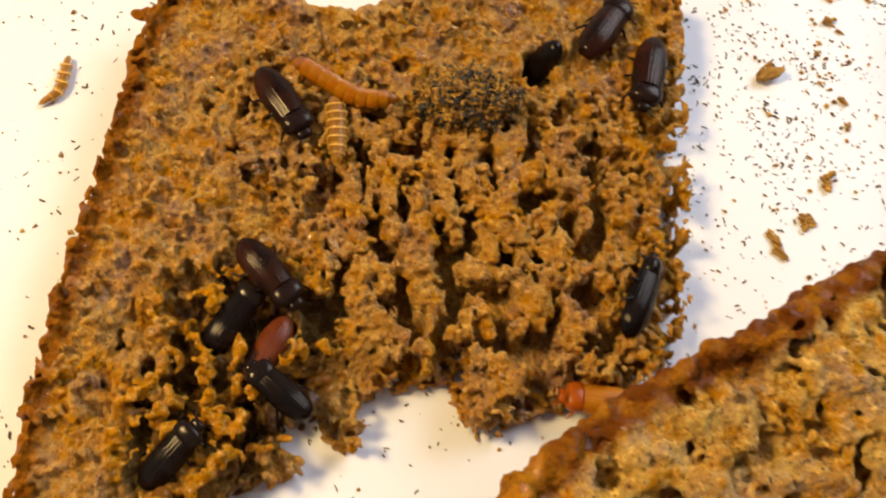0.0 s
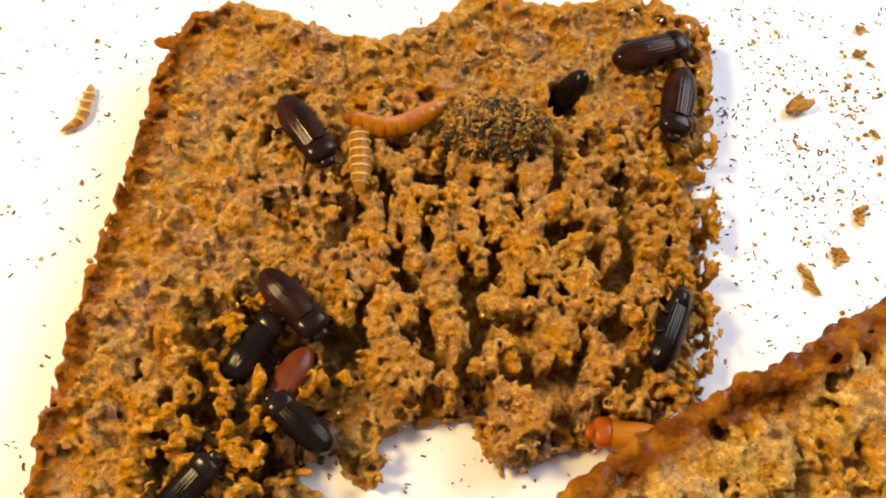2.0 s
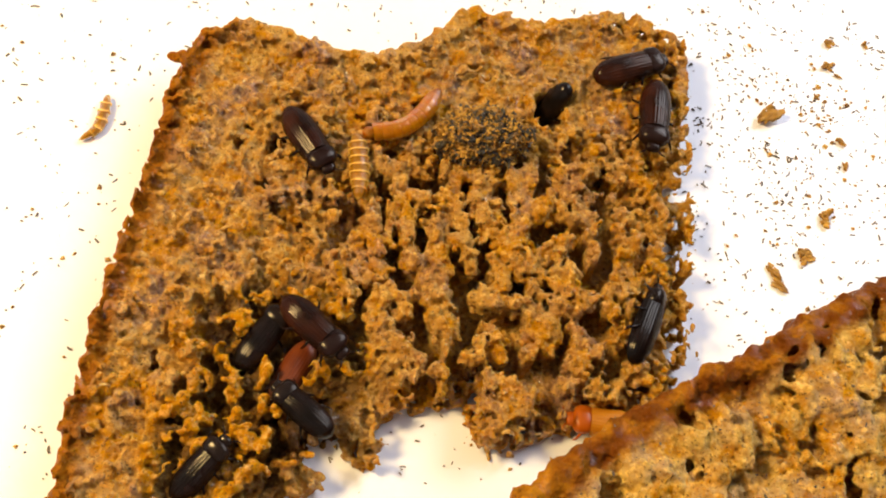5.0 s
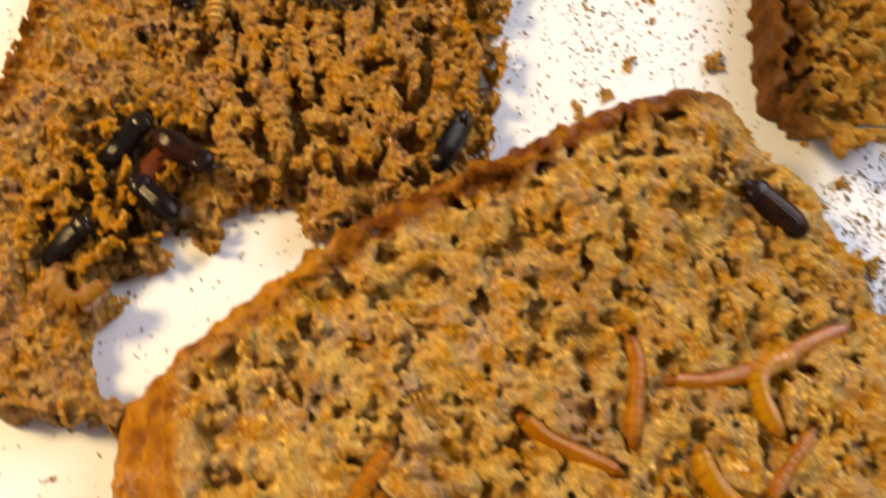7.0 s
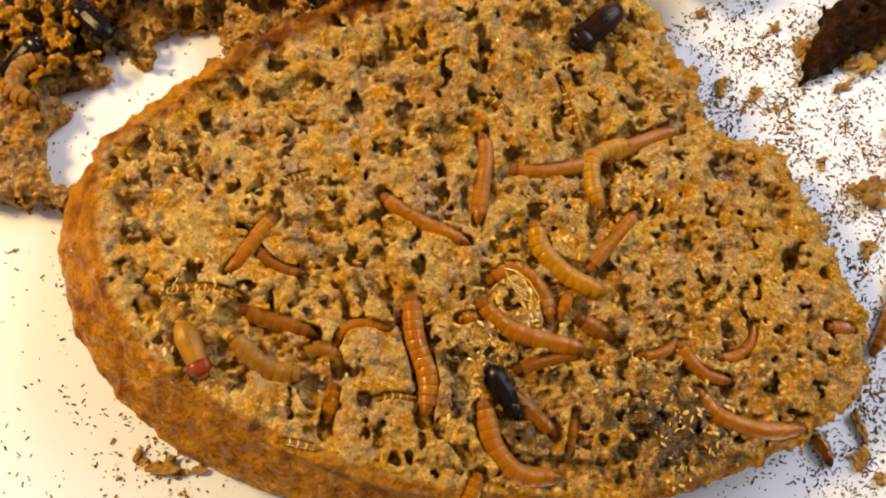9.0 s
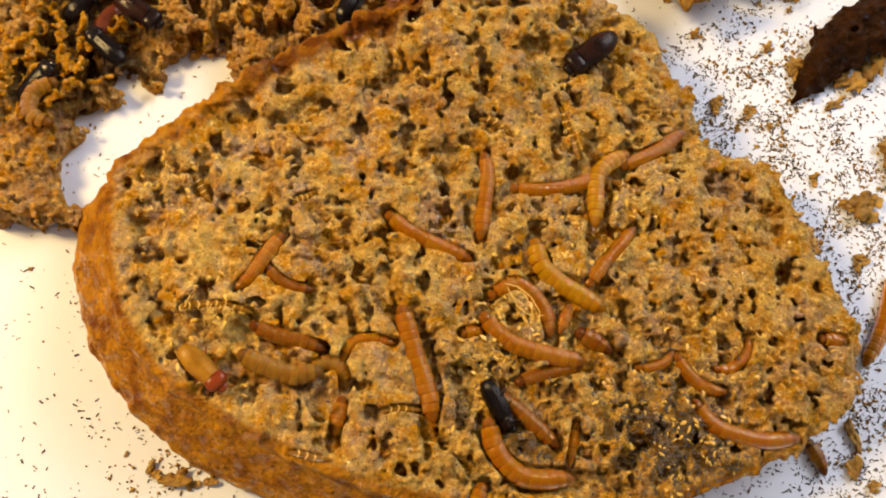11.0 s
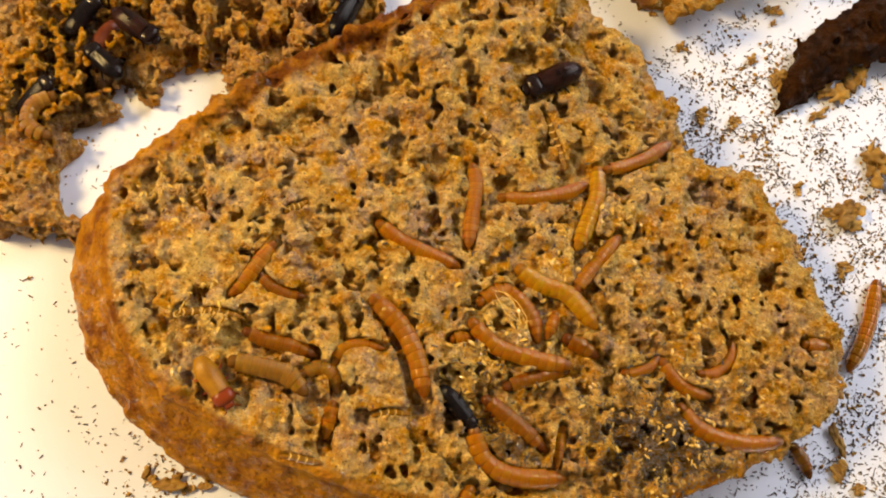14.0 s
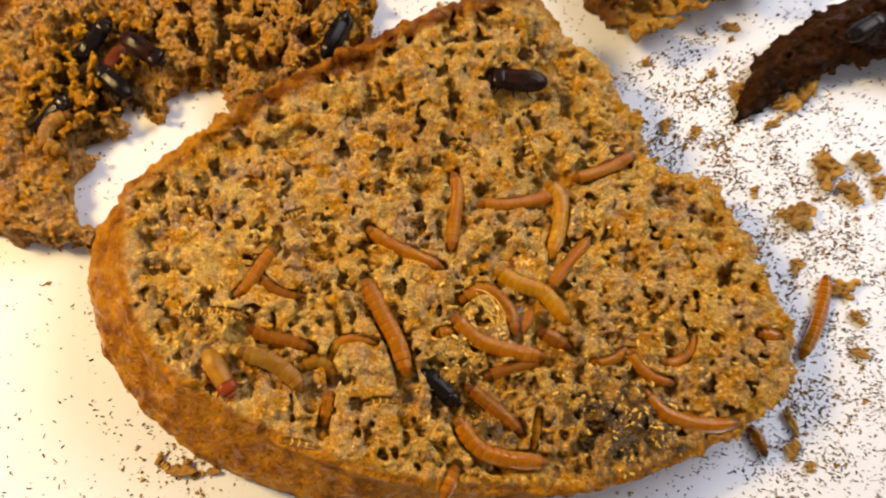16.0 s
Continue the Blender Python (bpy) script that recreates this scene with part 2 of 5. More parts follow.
# ---- room and table ----
tagged(boxes("table_top", [(-0.75, 0.85, -0.65, 0.75, -0.03, 0.0)], sheet_m, 0.004), "smooth white table top strewn with droppings", "table", kind="structure")
for x, y in ((-0.68, -0.58), (0.78, -0.58), (-0.68, 0.68), (0.78, 0.68)):
    boxes("table_leg", [(x - 0.025, x + 0.025, y - 0.025, y + 0.025, -0.75, -0.031)], sheet_m, 0.004).parent = bpy.data.objects["table_top"]
tagged(boxes("floor", [(-2, 1.85, -2, 2.6, -0.8, -0.75)], floor_m), "brown floor of the room", "floor", kind="structure")
tagged(boxes("ceiling", [(-2, 1.85, -2, 2.6, 2.9, 2.95)], wall_m), "plain pale ceiling", "ceiling", kind="structure")
tagged(boxes("wall_west", [(-2.1, -2, -2, 2.6, -0.75, 2.9)], wall_m), "plain pale wall", "wall", kind="structure")
tagged(boxes("wall_north", [(-2.1, 1.95, 2.6, 2.7, -0.75, 2.9)], wall_m), "plain pale wall", "wall", kind="structure")
tagged(boxes("wall_south", [(-2.1, 1.95, -2.1, -2, -0.75, 2.9)], wall_m), "plain pale wall", "wall", kind="structure")
tagged(boxes("wall_east", [(1.85, 1.95, -2, 0.5, -0.75, 2.9), (1.85, 1.95, 2.4, 2.6, -0.75, 2.9), (1.85, 1.95, 0.5, 2.4, -0.75, 1.25), (1.85, 1.95, 0.5, 2.4, 2.8, 2.9)], wall_m), "plain pale wall with a window opening", "wall", kind="structure")

# ---- where everything lies: heights of the cut faces ----
FACES = {0: (0.0, 0.0, 0.0), 1: (-0.023, -0.0085, 12.3), 2: (-0.118, 0.0, 36.0)}
WORMS, TRACKS = [], []


def rim_rise(x, y):
    """The heel's back rim is domed up over the plane of its cut face."""
    return 7.0 * smooth(1 - np.hypot((x - 80) / 46, (y - 66) / 42), 0.0, 0.7)


def face_z(on, x, y):
    a, b, c = FACES[on]
    return a * x + b * y + c + (float(rim_rise(x, y)) if on == 2 else 0.0)


def worm(kind, on, thick, lift, *shapes):
    WORMS.append((kind, on, thick, lift, shapes))


def beetle_track(kind, on, lift, lean, nose, size, rows):
    TRACKS.append((kind, on, lift, lean, nose, size, rows))


def spine(on, lift, pts, n=41):
    """A smooth line through four points of the plan, at the height of the face, evenly sampled."""
    p = np.array([(x, y, face_z(on, x, y) + lift) for x, y in pts])
    p = np.vstack([2 * p[0] - p[1], p, 2 * p[-1] - p[-2]])
    out = []
    for i in range(1, len(p) - 2):
        for u in np.linspace(0, 1, 14, endpoint=i == len(p) - 3):
            a, b, c, d = p[i - 1 : i + 3]
            out.append(0.5 * (2 * b + (c - a) * u + (2 * a - 5 * b + 4 * c - d) * u**2 + (3 * b - a - 3 * c + d) * u**3))
    out = np.array(out)
    s = np.r_[0, np.cumsum(np.linalg.norm(np.diff(out, axis=0), axis=1))]
    e = np.linspace(0, s[-1], n)
    return np.stack([np.interp(e, s, out[:, k]) for k in range(3)], 1), s[-1]


# larvae and shed skins: kind, support, half thickness, lift over the face, shapes at their times
worm("amber", 2, 1.86, 0, (14.5, [(86.4, 24), (87.6, 18.8), (87.1, 11.7), (86.7, 3.3)]))
worm("amber", 2, 1.79, 0, (14.5, [(93.1, 16.4), (100.6, 17.1), (108.7, 19.6), (114.5, 22.9)]))
worm("yellow", 2, 2.05, 0.9, (8, [(120.3, 24.8), (112.7, 20.8), (112.2, 15), (116, 8.1)]), (9.5, [(120.9, 27.7), (112.8, 23), (111.9, 16.7), (113.8, 10.1)]), (12, [(120.4, 30.2), (115.7, 23.7), (114.8, 15.1), (113.3, 6.7)]), (12.5, [(120, 28.4), (116.7, 21.5), (115.5, 14.3), (113.6, 6.5)]), (14.5, [(115.4, 27), (116.6, 20.4), (114.5, 13), (112.3, 7.1)]), (16, [(110.9, 24.4), (114.6, 20.5), (114.8, 13.5), (113.1, 6.3)]))
worm("amber", 2, 1.73, 0.3, (9, [(115.5, 21.8), (120.1, 25.7), (126.9, 29.6), (133.7, 32.7)]), (12.5, [(121.6, 28.2), (125.8, 29.5), (130.7, 32.8), (135, 38.1)]), (14.5, [(118, 26.7), (124, 28.9), (129.7, 32.1), (136.3, 36.9)]))
worm("amber", 2, 1.92, 0, (14.5, [(65.4, 6.6), (70.9, 2.9), (77.5, 0.5), (84.8, -1.7)]))
worm("amber", 2, 1.73, 0, (14.5, [(43.2, -1.3), (40.3, -6.3), (37.7, -11.4), (35.2, -14.3)]))
worm("brown", 2, 1.54, -0.6, (14.5, [(40.4, -8.3), (43.4, -11.2), (47.2, -12.7), (51.1, -12.6)]))
worm("amber", 2, 2.24, 0.8, (8, [(73.2, -15.4), (74.7, -23.5), (77.5, -30.8), (77.7, -39.3)]), (9, [(73.4, -14.7), (75, -24.2), (78.3, -32.1), (78.3, -40.8)]), (12, [(67.6, -14.2), (71.7, -19.3), (75, -26.4), (78.1, -35.2)]), (12.5, [(67.3, -13.7), (72.5, -17.5), (76.7, -24.5), (78.7, -34.6)]), (14.5, [(65, -10.9), (71, -16), (75.9, -23.1), (79, -32.7)]), (16, [(65.9, -7.2), (70.9, -15.9), (74.8, -22.6), (78.1, -31.9)]))
worm("dun", 2, 2.18, 0.6, (8, [(36.8, -27.3), (40.7, -29.4), (45.8, -32.5), (50.4, -32.4)]), (9, [(37.8, -27.3), (41.8, -30.9), (46.6, -33.8), (50.5, -33.9)]), (12, [(37, -28.6), (42.9, -29.8), (49.9, -30.2), (55.1, -28.7)]), (13, [(37.1, -29.3), (43, -30.4), (50.1, -30.9), (55, -33.4)]), (14.5, [(36.6, -28.5), (43.1, -29), (49.2, -30.8), (54.7, -35.7)]), (16, [(37.3, -27.8), (45.3, -29.5), (50.8, -33), (55.3, -39.3)]))
worm("dun", 2, 1.66, -0.8, (14.5, [(51.5, -30.3), (55.5, -28), (58.9, -29.5), (59.9, -33.1)]))
worm("brown", 2, 1.73, -0.6, (14.5, [(38.9, -21.6), (43.6, -23.2), (49.7, -24.1), (54.6, -25.3)]))
worm("amber", 2, 1.28, -0.3, (14.5, [(58.7, -27.2), (60.3, -23.5), (64.1, -21.9), (69.3, -22.5)]))
worm("amber", 2, 1.66, -0.6, (14.5, [(59.4, -35), (59.2, -37.5), (58.8, -39.9), (58.5, -42.9)]))
worm("amber", 2, 2.11, 0.6, (14.5, [(88, -14), (94, -19.2), (103.2, -21.4), (111.7, -22)]))
worm("brown", 2, 1.73, -0.8, (14.5, [(96.6, -28.2), (101, -26.2), (106.1, -24.4), (111.3, -22.8)]))
worm("yellow", 2, 2.24, 0.6, (9, [(99.4, 5), (101.2, -1), (107.8, -6.5), (117.6, -9.8)]), (12.5, [(98.5, 3.9), (102.1, -2.3), (109.4, -5.4), (115.8, -9.9)]), (14.5, [(98.2, -0.8), (103.9, -3.9), (110.6, -5.4), (116.8, -12)]))
worm("amber", 2, 1.79, 0.2, (14.5, [(112, -4.4), (115.3, 0.7), (119.3, 6.1), (122.8, 10.8)]))
worm("amber", 2, 1.92, -0.2, (14.5, [(89.5, -9.7), (95.5, -6), (101.6, -10.3), (103.8, -17.2)]))
worm("amber", 2, 1.41, 0.6, (14.5, [(107.8, -9.7), (107.3, -11.8), (106.6, -13.9), (105.9, -16.2)]))
worm("brown", 2, 2.05, -0.8, (14.5, [(109.8, -15.1), (112.5, -16.1), (115.2, -17.2), (118.2, -18.8)]))
worm("amber", 2, 1.66, -0.6, (14.5, [(83.9, -18.7), (85.4, -18.2), (86.9, -17.9), (88.7, -17.8)]))
worm("amber", 2, 1.34, -0.2, (14.5, [(123.8, -22), (127.2, -21.5), (130.6, -19.9), (132.6, -17.4)]))
worm("amber", 2, 1.60, 0, (14.5, [(133.2, -18), (135.9, -21.7), (140, -24.6), (145.1, -25.4)]))
worm("amber", 2, 1.47, -0.2, (14.5, [(141.9, -20.3), (146.3, -19.9), (149.9, -16.2), (151, -11.8)]))
worm("amber", 2, 2.05, 0.4, (14.5, [(137.1, -28.2), (142.5, -33.4), (152.6, -35.5), (162.3, -34.2)]))
worm("amber", 2, 1.79, -0.4, (14.5, [(168.7, -10.3), (170.9, -10.2), (173.1, -10.1), (175.6, -10.1)]))
worm("amber", 2, 2.24, 0.6, (9, [(90.1, -35.5), (93.1, -44.5), (98.7, -49.7), (106.5, -49.6)]), (12.5, [(90.7, -37.6), (93.2, -43.9), (99.5, -47.5), (110, -46.6)]), (14.5, [(89.6, -37.8), (92.7, -44.8), (100.3, -47.7), (111, -47.4)]), (16, [(89.9, -39), (95.2, -45.3), (102.2, -47.7), (114.7, -47.8)]))
worm("brown", 2, 1.86, -0.1, (14.5, [(91.9, -31), (96.7, -33.9), (101.3, -37.2), (106.3, -41.1)]))
worm("amber", 2, 1.41, -0.4, (14.5, [(110.3, -35.7), (109.8, -38.9), (109.4, -42), (109.2, -44.7)]))
worm("amber", 2, 1.92, 0.2, (16, [(90.4, -50.4), (89.4, -53), (88.5, -55.6), (87.7, -58.3)]))
worm("amber", 0, 2.05, 1.6, (14.5, [(195.1, 11.9), (192.9, 2.7), (190.2, -4.9), (186.1, -12.5)]))
worm("brown", 0, 1.92, 1.5, (14.5, [(170.8, -32), (172.5, -34.6), (174, -37.2), (175, -39.8)]))
worm("amber", 1, 1.86, 0.6, (0, [(-8.3, 108.8), (-3, 105.7), (3.1, 102.6), (10.1, 103.1)]), (1, [(-7, 106.8), (-2.4, 104.3), (4.5, 104), (11.8, 106.7)]), (1.5, [(-4.7, 104.2), (0.7, 103.2), (6.5, 103.9), (13, 107.4)]), (2, [(-3.4, 103.9), (1, 102.5), (6.3, 103.2), (12.7, 107.9)]), (3, [(-2.7, 104.5), (2.1, 101.9), (7.6, 103.4), (12, 110.5)]), (3.5, [(-2.2, 104.3), (4.7, 102.1), (9.7, 104.6), (12.2, 112.2)]), (6, [(0.8, 101.8), (6, 104.6), (10.1, 109.4), (15.1, 117.2)]))
worm("dun", 1, 2.18, -0.5, (7.2, [(-21, 32.3), (-21.3, 28), (-17, 25), (-12.8, 28.5)]), (8.8, [(-16, 37.8), (-20.6, 34.4), (-20.4, 28.6), (-13, 26.3)]))
worm("skin", 1, 1.7, 0.6, (3.5, [(-1.2, 101.7), (-0.5, 97.9), (0, 93.2), (0.1, 88.6)]))
worm("skin", 0, 1.15, 1, (3.5, [(-50.1, 112.6), (-50.3, 108), (-50.9, 104.8), (-53.3, 102.4)]))
worm("skin", 2, 0.86, 0, (14.5, [(103.7, 38), (105.5, 34.5), (107.3, 30.7), (108.8, 26.2)]))
worm("skin", 2, 0.86, 0, (14.5, [(84.9, 31.6), (87.6, 32.1), (90.4, 30.7), (92.6, 28.9)]))
worm("skin", 2, 0.94, -0.6, (14.5, [(23.3, 9.1), (24.8, 7.3), (25.8, 5.9), (27.3, 4)]))
worm("skin", 2, 0.86, -0.2, (14.5, [(24.3, -19.9), (28.9, -18.8), (33.5, -18.2), (38.6, -19.2)]))
worm("skin", 2, 0.94, -0.2, (14.5, [(44.7, 5.9), (46.1, 7.2), (47.6, 7.9), (49.3, 9.3)]))
worm("skin", 2, 0.94, -0.2, (14.5, [(68, -37.3), (70.8, -36.4), (73.2, -36.2), (76, -36.3)]))
worm("skin", 2, 0.86, -0.3, (14.5, [(49.8, -47.5), (52.7, -47.6), (55.1, -48), (58.3, -48.2)]))
worm("skin", 2, 0.94, 0, (14.5, [(117.8, 21.6), (120.6, 20.6), (122.7, 19.7), (124.8, 21.2)]))
beetle_track("dark_brown", 1, -0.7, 0, 0, 1.09, [(3.5, -9.7, 99.4, -144)])
beetle_track("dark_brown", 1, -0.7, 0, 0, 1.15, [(0, 48.7, 124, -31), (0.5, 50.2, 124.7, -42), (1, 50.7, 125, -48), (1.5, 52.1, 125.5, -61), (2, 52.8, 126, -67), (2.5, 53.1, 126, -74), (3, 52.9, 125.3, -75), (3.5, 53.9, 125.5, -77), (6, 51.7, 125.1, -61)])
beetle_track("dark_brown", 1, -1, 0, 0, 1.15, [(0, 56.5, 114, 169), (1.5, 56.6, 114.2, 169), (3.5, 57.2, 113.8, 174), (6, 56.3, 114, 174)])
beetle_track("black", 1, -5, 0, -60, 0.90, [(3.5, 37.5, 117.4, 122)])
beetle_track("black", 1, -0.5, 62, 0, 1.15, [(3.5, 51.3, 69.9, -21)])
beetle_track("dark_brown", 1, 0.5, 0, 0, 1.03, [(0, -8.9, 66.5, -136), (1.5, -8.5, 66.4, -134), (2.5, -8.3, 66.3, -135), (3.5, -6.9, 63.6, -135), (6, -3.4, 60.6, -123), (7, -1.2, 58.2, -118), (14.5, 1.1, 57.8, -122)])
beetle_track("black", 1, -3, 0, 10, 0.95, [(3.5, -13.7, 61.1, -33), (7, -13.2, 61.9, -31)])
beetle_track("red_brown", 1, -5.5, 0, 0, 0.90, [(3.5, -8.5, 55.7, 155)])
beetle_track("black", 1, -1.5, 0, 0, 0.90, [(3.5, -6.1, 48.5, 52)])
beetle_track("black", 1, -3, 0, 20, 0.90, [(3.5, -20.5, 38.3, -40)])
beetle_track("orange", 1, -7, 0, 0, 0.97, [(3.5, 46, 52.1, 86)])
beetle_track("dark_brown", 2, -0.4, 0, 0, 1.12, [(6.5, 118.8, 44.9, 42), (7, 116.8, 54.7, 50), (7.5, 115.6, 54.9, 67), (8, 115, 54.6, 115), (8.5, 112.3, 52.7, 128), (9, 111, 53.1, 137), (9.5, 110.6, 52.1, 135), (12, 109.1, 51.8, 133), (12.5, 107, 49.7, 133), (13, 104.6, 46.2, 127), (13.5, 105, 46.4, 124), (14, 103.9, 46.7, 119), (14.5, 102.8, 48.3, 111), (15, 102.4, 49.6, 100), (15.5, 102.1, 49.1, 91), (16, 101.2, 50.1, 91)])
beetle_track("black", 2, -0.6, 60, -10, 0.90, [(8, 95.3, -32.4, -153), (8.5, 96.2, -32.4, -148), (9, 95.7, -32.7, -154), (9.5, 95.5, -32.5, -149), (12, 92.9, -33.7, -168), (12.5, 92.6, -33.6, -174), (13, 88.2, -33.7, -147), (14.5, 87.5, -33, -144), (15, 87.4, -30.9, -148), (16, 86.4, -31.3, -135)])
beetle_track("callow", 2, 0.2, 0, 0, 0.90, [(8, 29.7, -29.3, -133), (9, 31.1, -31.8, -150), (9.5, 30.4, -32.4, -150), (12, 32.6, -32.5, -112), (12.5, 34.2, -32.1, -110), (13.5, 34.8, -34.3, -132), (14.5, 34.4, -33.3, -144), (15, 35.1, -32.3, -146), (16, 34, -33.7, -146)])
beetle_track("black", 0, 15, 0, 0, 1.00, [(16, 205.2, 83.7, -54)])


# ---- bread ----
def lattice2(shape, cell, rng):
    """Smooth random values on a plane grid; cell in grid steps (across, along)."""
    g = rng.random((int(shape[0] / cell[0]) + 3, int(shape[1] / cell[1]) + 3)).astype(np.float32)
    for axis in (0, 1):
        e = np.arange(shape[axis], dtype=np.float32) / cell[axis]
        i = e.astype(int)
        f = e - i
        f = (f * f * (3 - 2 * f)).reshape((-1, 1) if axis == 0 else (1, -1))
        g = np.take(g, i, axis) * (1 - f) + np.take(g, i + 1, axis) * f
    return g


def band(shape, sizes, rng):
    """Even noise without direction, of unit spread: lumps of about the given sizes in grid steps (one for each axis)."""
    tile = [n if len(shape) == 2 else min(n, (176, 160, 120)[d]) for d, n in enumerate(shape)]
    k2 = np.zeros([1] * len(tile), np.float32)
    for d, n in enumerate(tile):
        at = [1] * len(tile)
        at[d] = -1
        k2 = k2 + (np.fft.fftfreq(n).astype(np.float32) * 2 * sizes[d]).reshape(at) ** 2
    g = np.fft.ifftn(np.fft.fftn(rng.standard_normal(tile)) * np.exp(-((np.sqrt(k2) - 1) / 0.45) ** 2)).real.astype(np.float32)
    g /= g.std()
    for d, n in enumerate(shape):
        g = np.take(g, np.arange(n) % tile[d], d)
    return g


def outline_distance(xs, ys, outline):
    """Signed distance to a closed outline on a grid, positive inside."""
    px, py = np.meshgrid(xs, ys, indexing="ij")
    best, inside = np.full(px.shape, 1e9), np.zeros(px.shape, bool)
    for (ax, ay), (bx, by) in zip(outline, outline[1:] + outline[:1]):
        ex, ey = bx - ax, by - ay
        u = np.clip(((px - ax) * ex + (py - ay) * ey) / (ex * ex + ey * ey + 1e-9), 0, 1)
        best = np.minimum(best, np.hypot(px - ax - u * ex, py - ay - u * ey))
        if ay != by:
            inside ^= ((ay > py) != (by > py)) & (px < (bx - ax) * (py - ay) / (by - ay) + ax)
    return np.where(inside, best, -best).astype(np.float32)


def surface(field, origin, h):
    """The surface where the field passes zero (positive inside): vertices and quads."""
    s = field > 0
    n = [k - 1 for k in s.shape]
    corner = [(a, b, c) for a in (0, 1) for b in (0, 1) for c in (0, 1)]
    count = np.zeros(n, np.int8)
    for a, b, c in corner:
        count += s[a : n[0] + a, b : n[1] + b, c : n[2] + c]
    i, j, k = np.nonzero((count > 0) & (count < 8))
    value = [field[i + a, j + b, k + c] for a, b, c in corner]
    total, hits = np.zeros((len(i), 3), np.float32), np.zeros(len(i), np.float32)
    for p, a in enumerate(corner):
        for q, b in enumerate(corner):
            if q > p and sum(abs(u - v) for u, v in zip(a, b)) == 1:
                cross = (value[p] > 0) != (value[q] > 0)
                u = np.where(cross, value[p] / np.where(cross, value[p] - value[q], 1), 0)
                for d in range(3):
                    total[:, d] += np.where(cross, a[d] + u * (b[d] - a[d]), 0)
                hits += cross
    verts = (np.stack([i, j, k], 1) + total / hits[:, None]) * h + origin
    index = np.full(n, -1, np.int32)
    index[i, j, k] = np.arange(len(i))
    faces = []
    for axis in range(3):
        o1, o2 = (axis + 1) % 3, (axis + 2) % 3
        lo = [slice(None)] * 3
        hi = [slice(None)] * 3
        lo[axis], hi[axis] = slice(0, -1), slice(1, None)
        change = s[tuple(lo)] != s[tuple(hi)]
        e = np.stack(np.nonzero(change), 1)
        e = e[(e[:, o1] > 0) & (e[:, o2] > 0) & (e[:, o1] < n[o1]) & (e[:, o2] < n[o2])]
        out = s[tuple(e.T)]
        d1, d2 = np.eye(3, dtype=int)[o1], np.eye(3, dtype=int)[o2]
        quad = np.stack([index[tuple((e - d).T)] for d in (d1 + d2, d2, 0 * d1, d1)], 1)
        quad[~out] = quad[~out][:, ::-1]
        faces.append(quad)
    return verts, np.concatenate(faces)


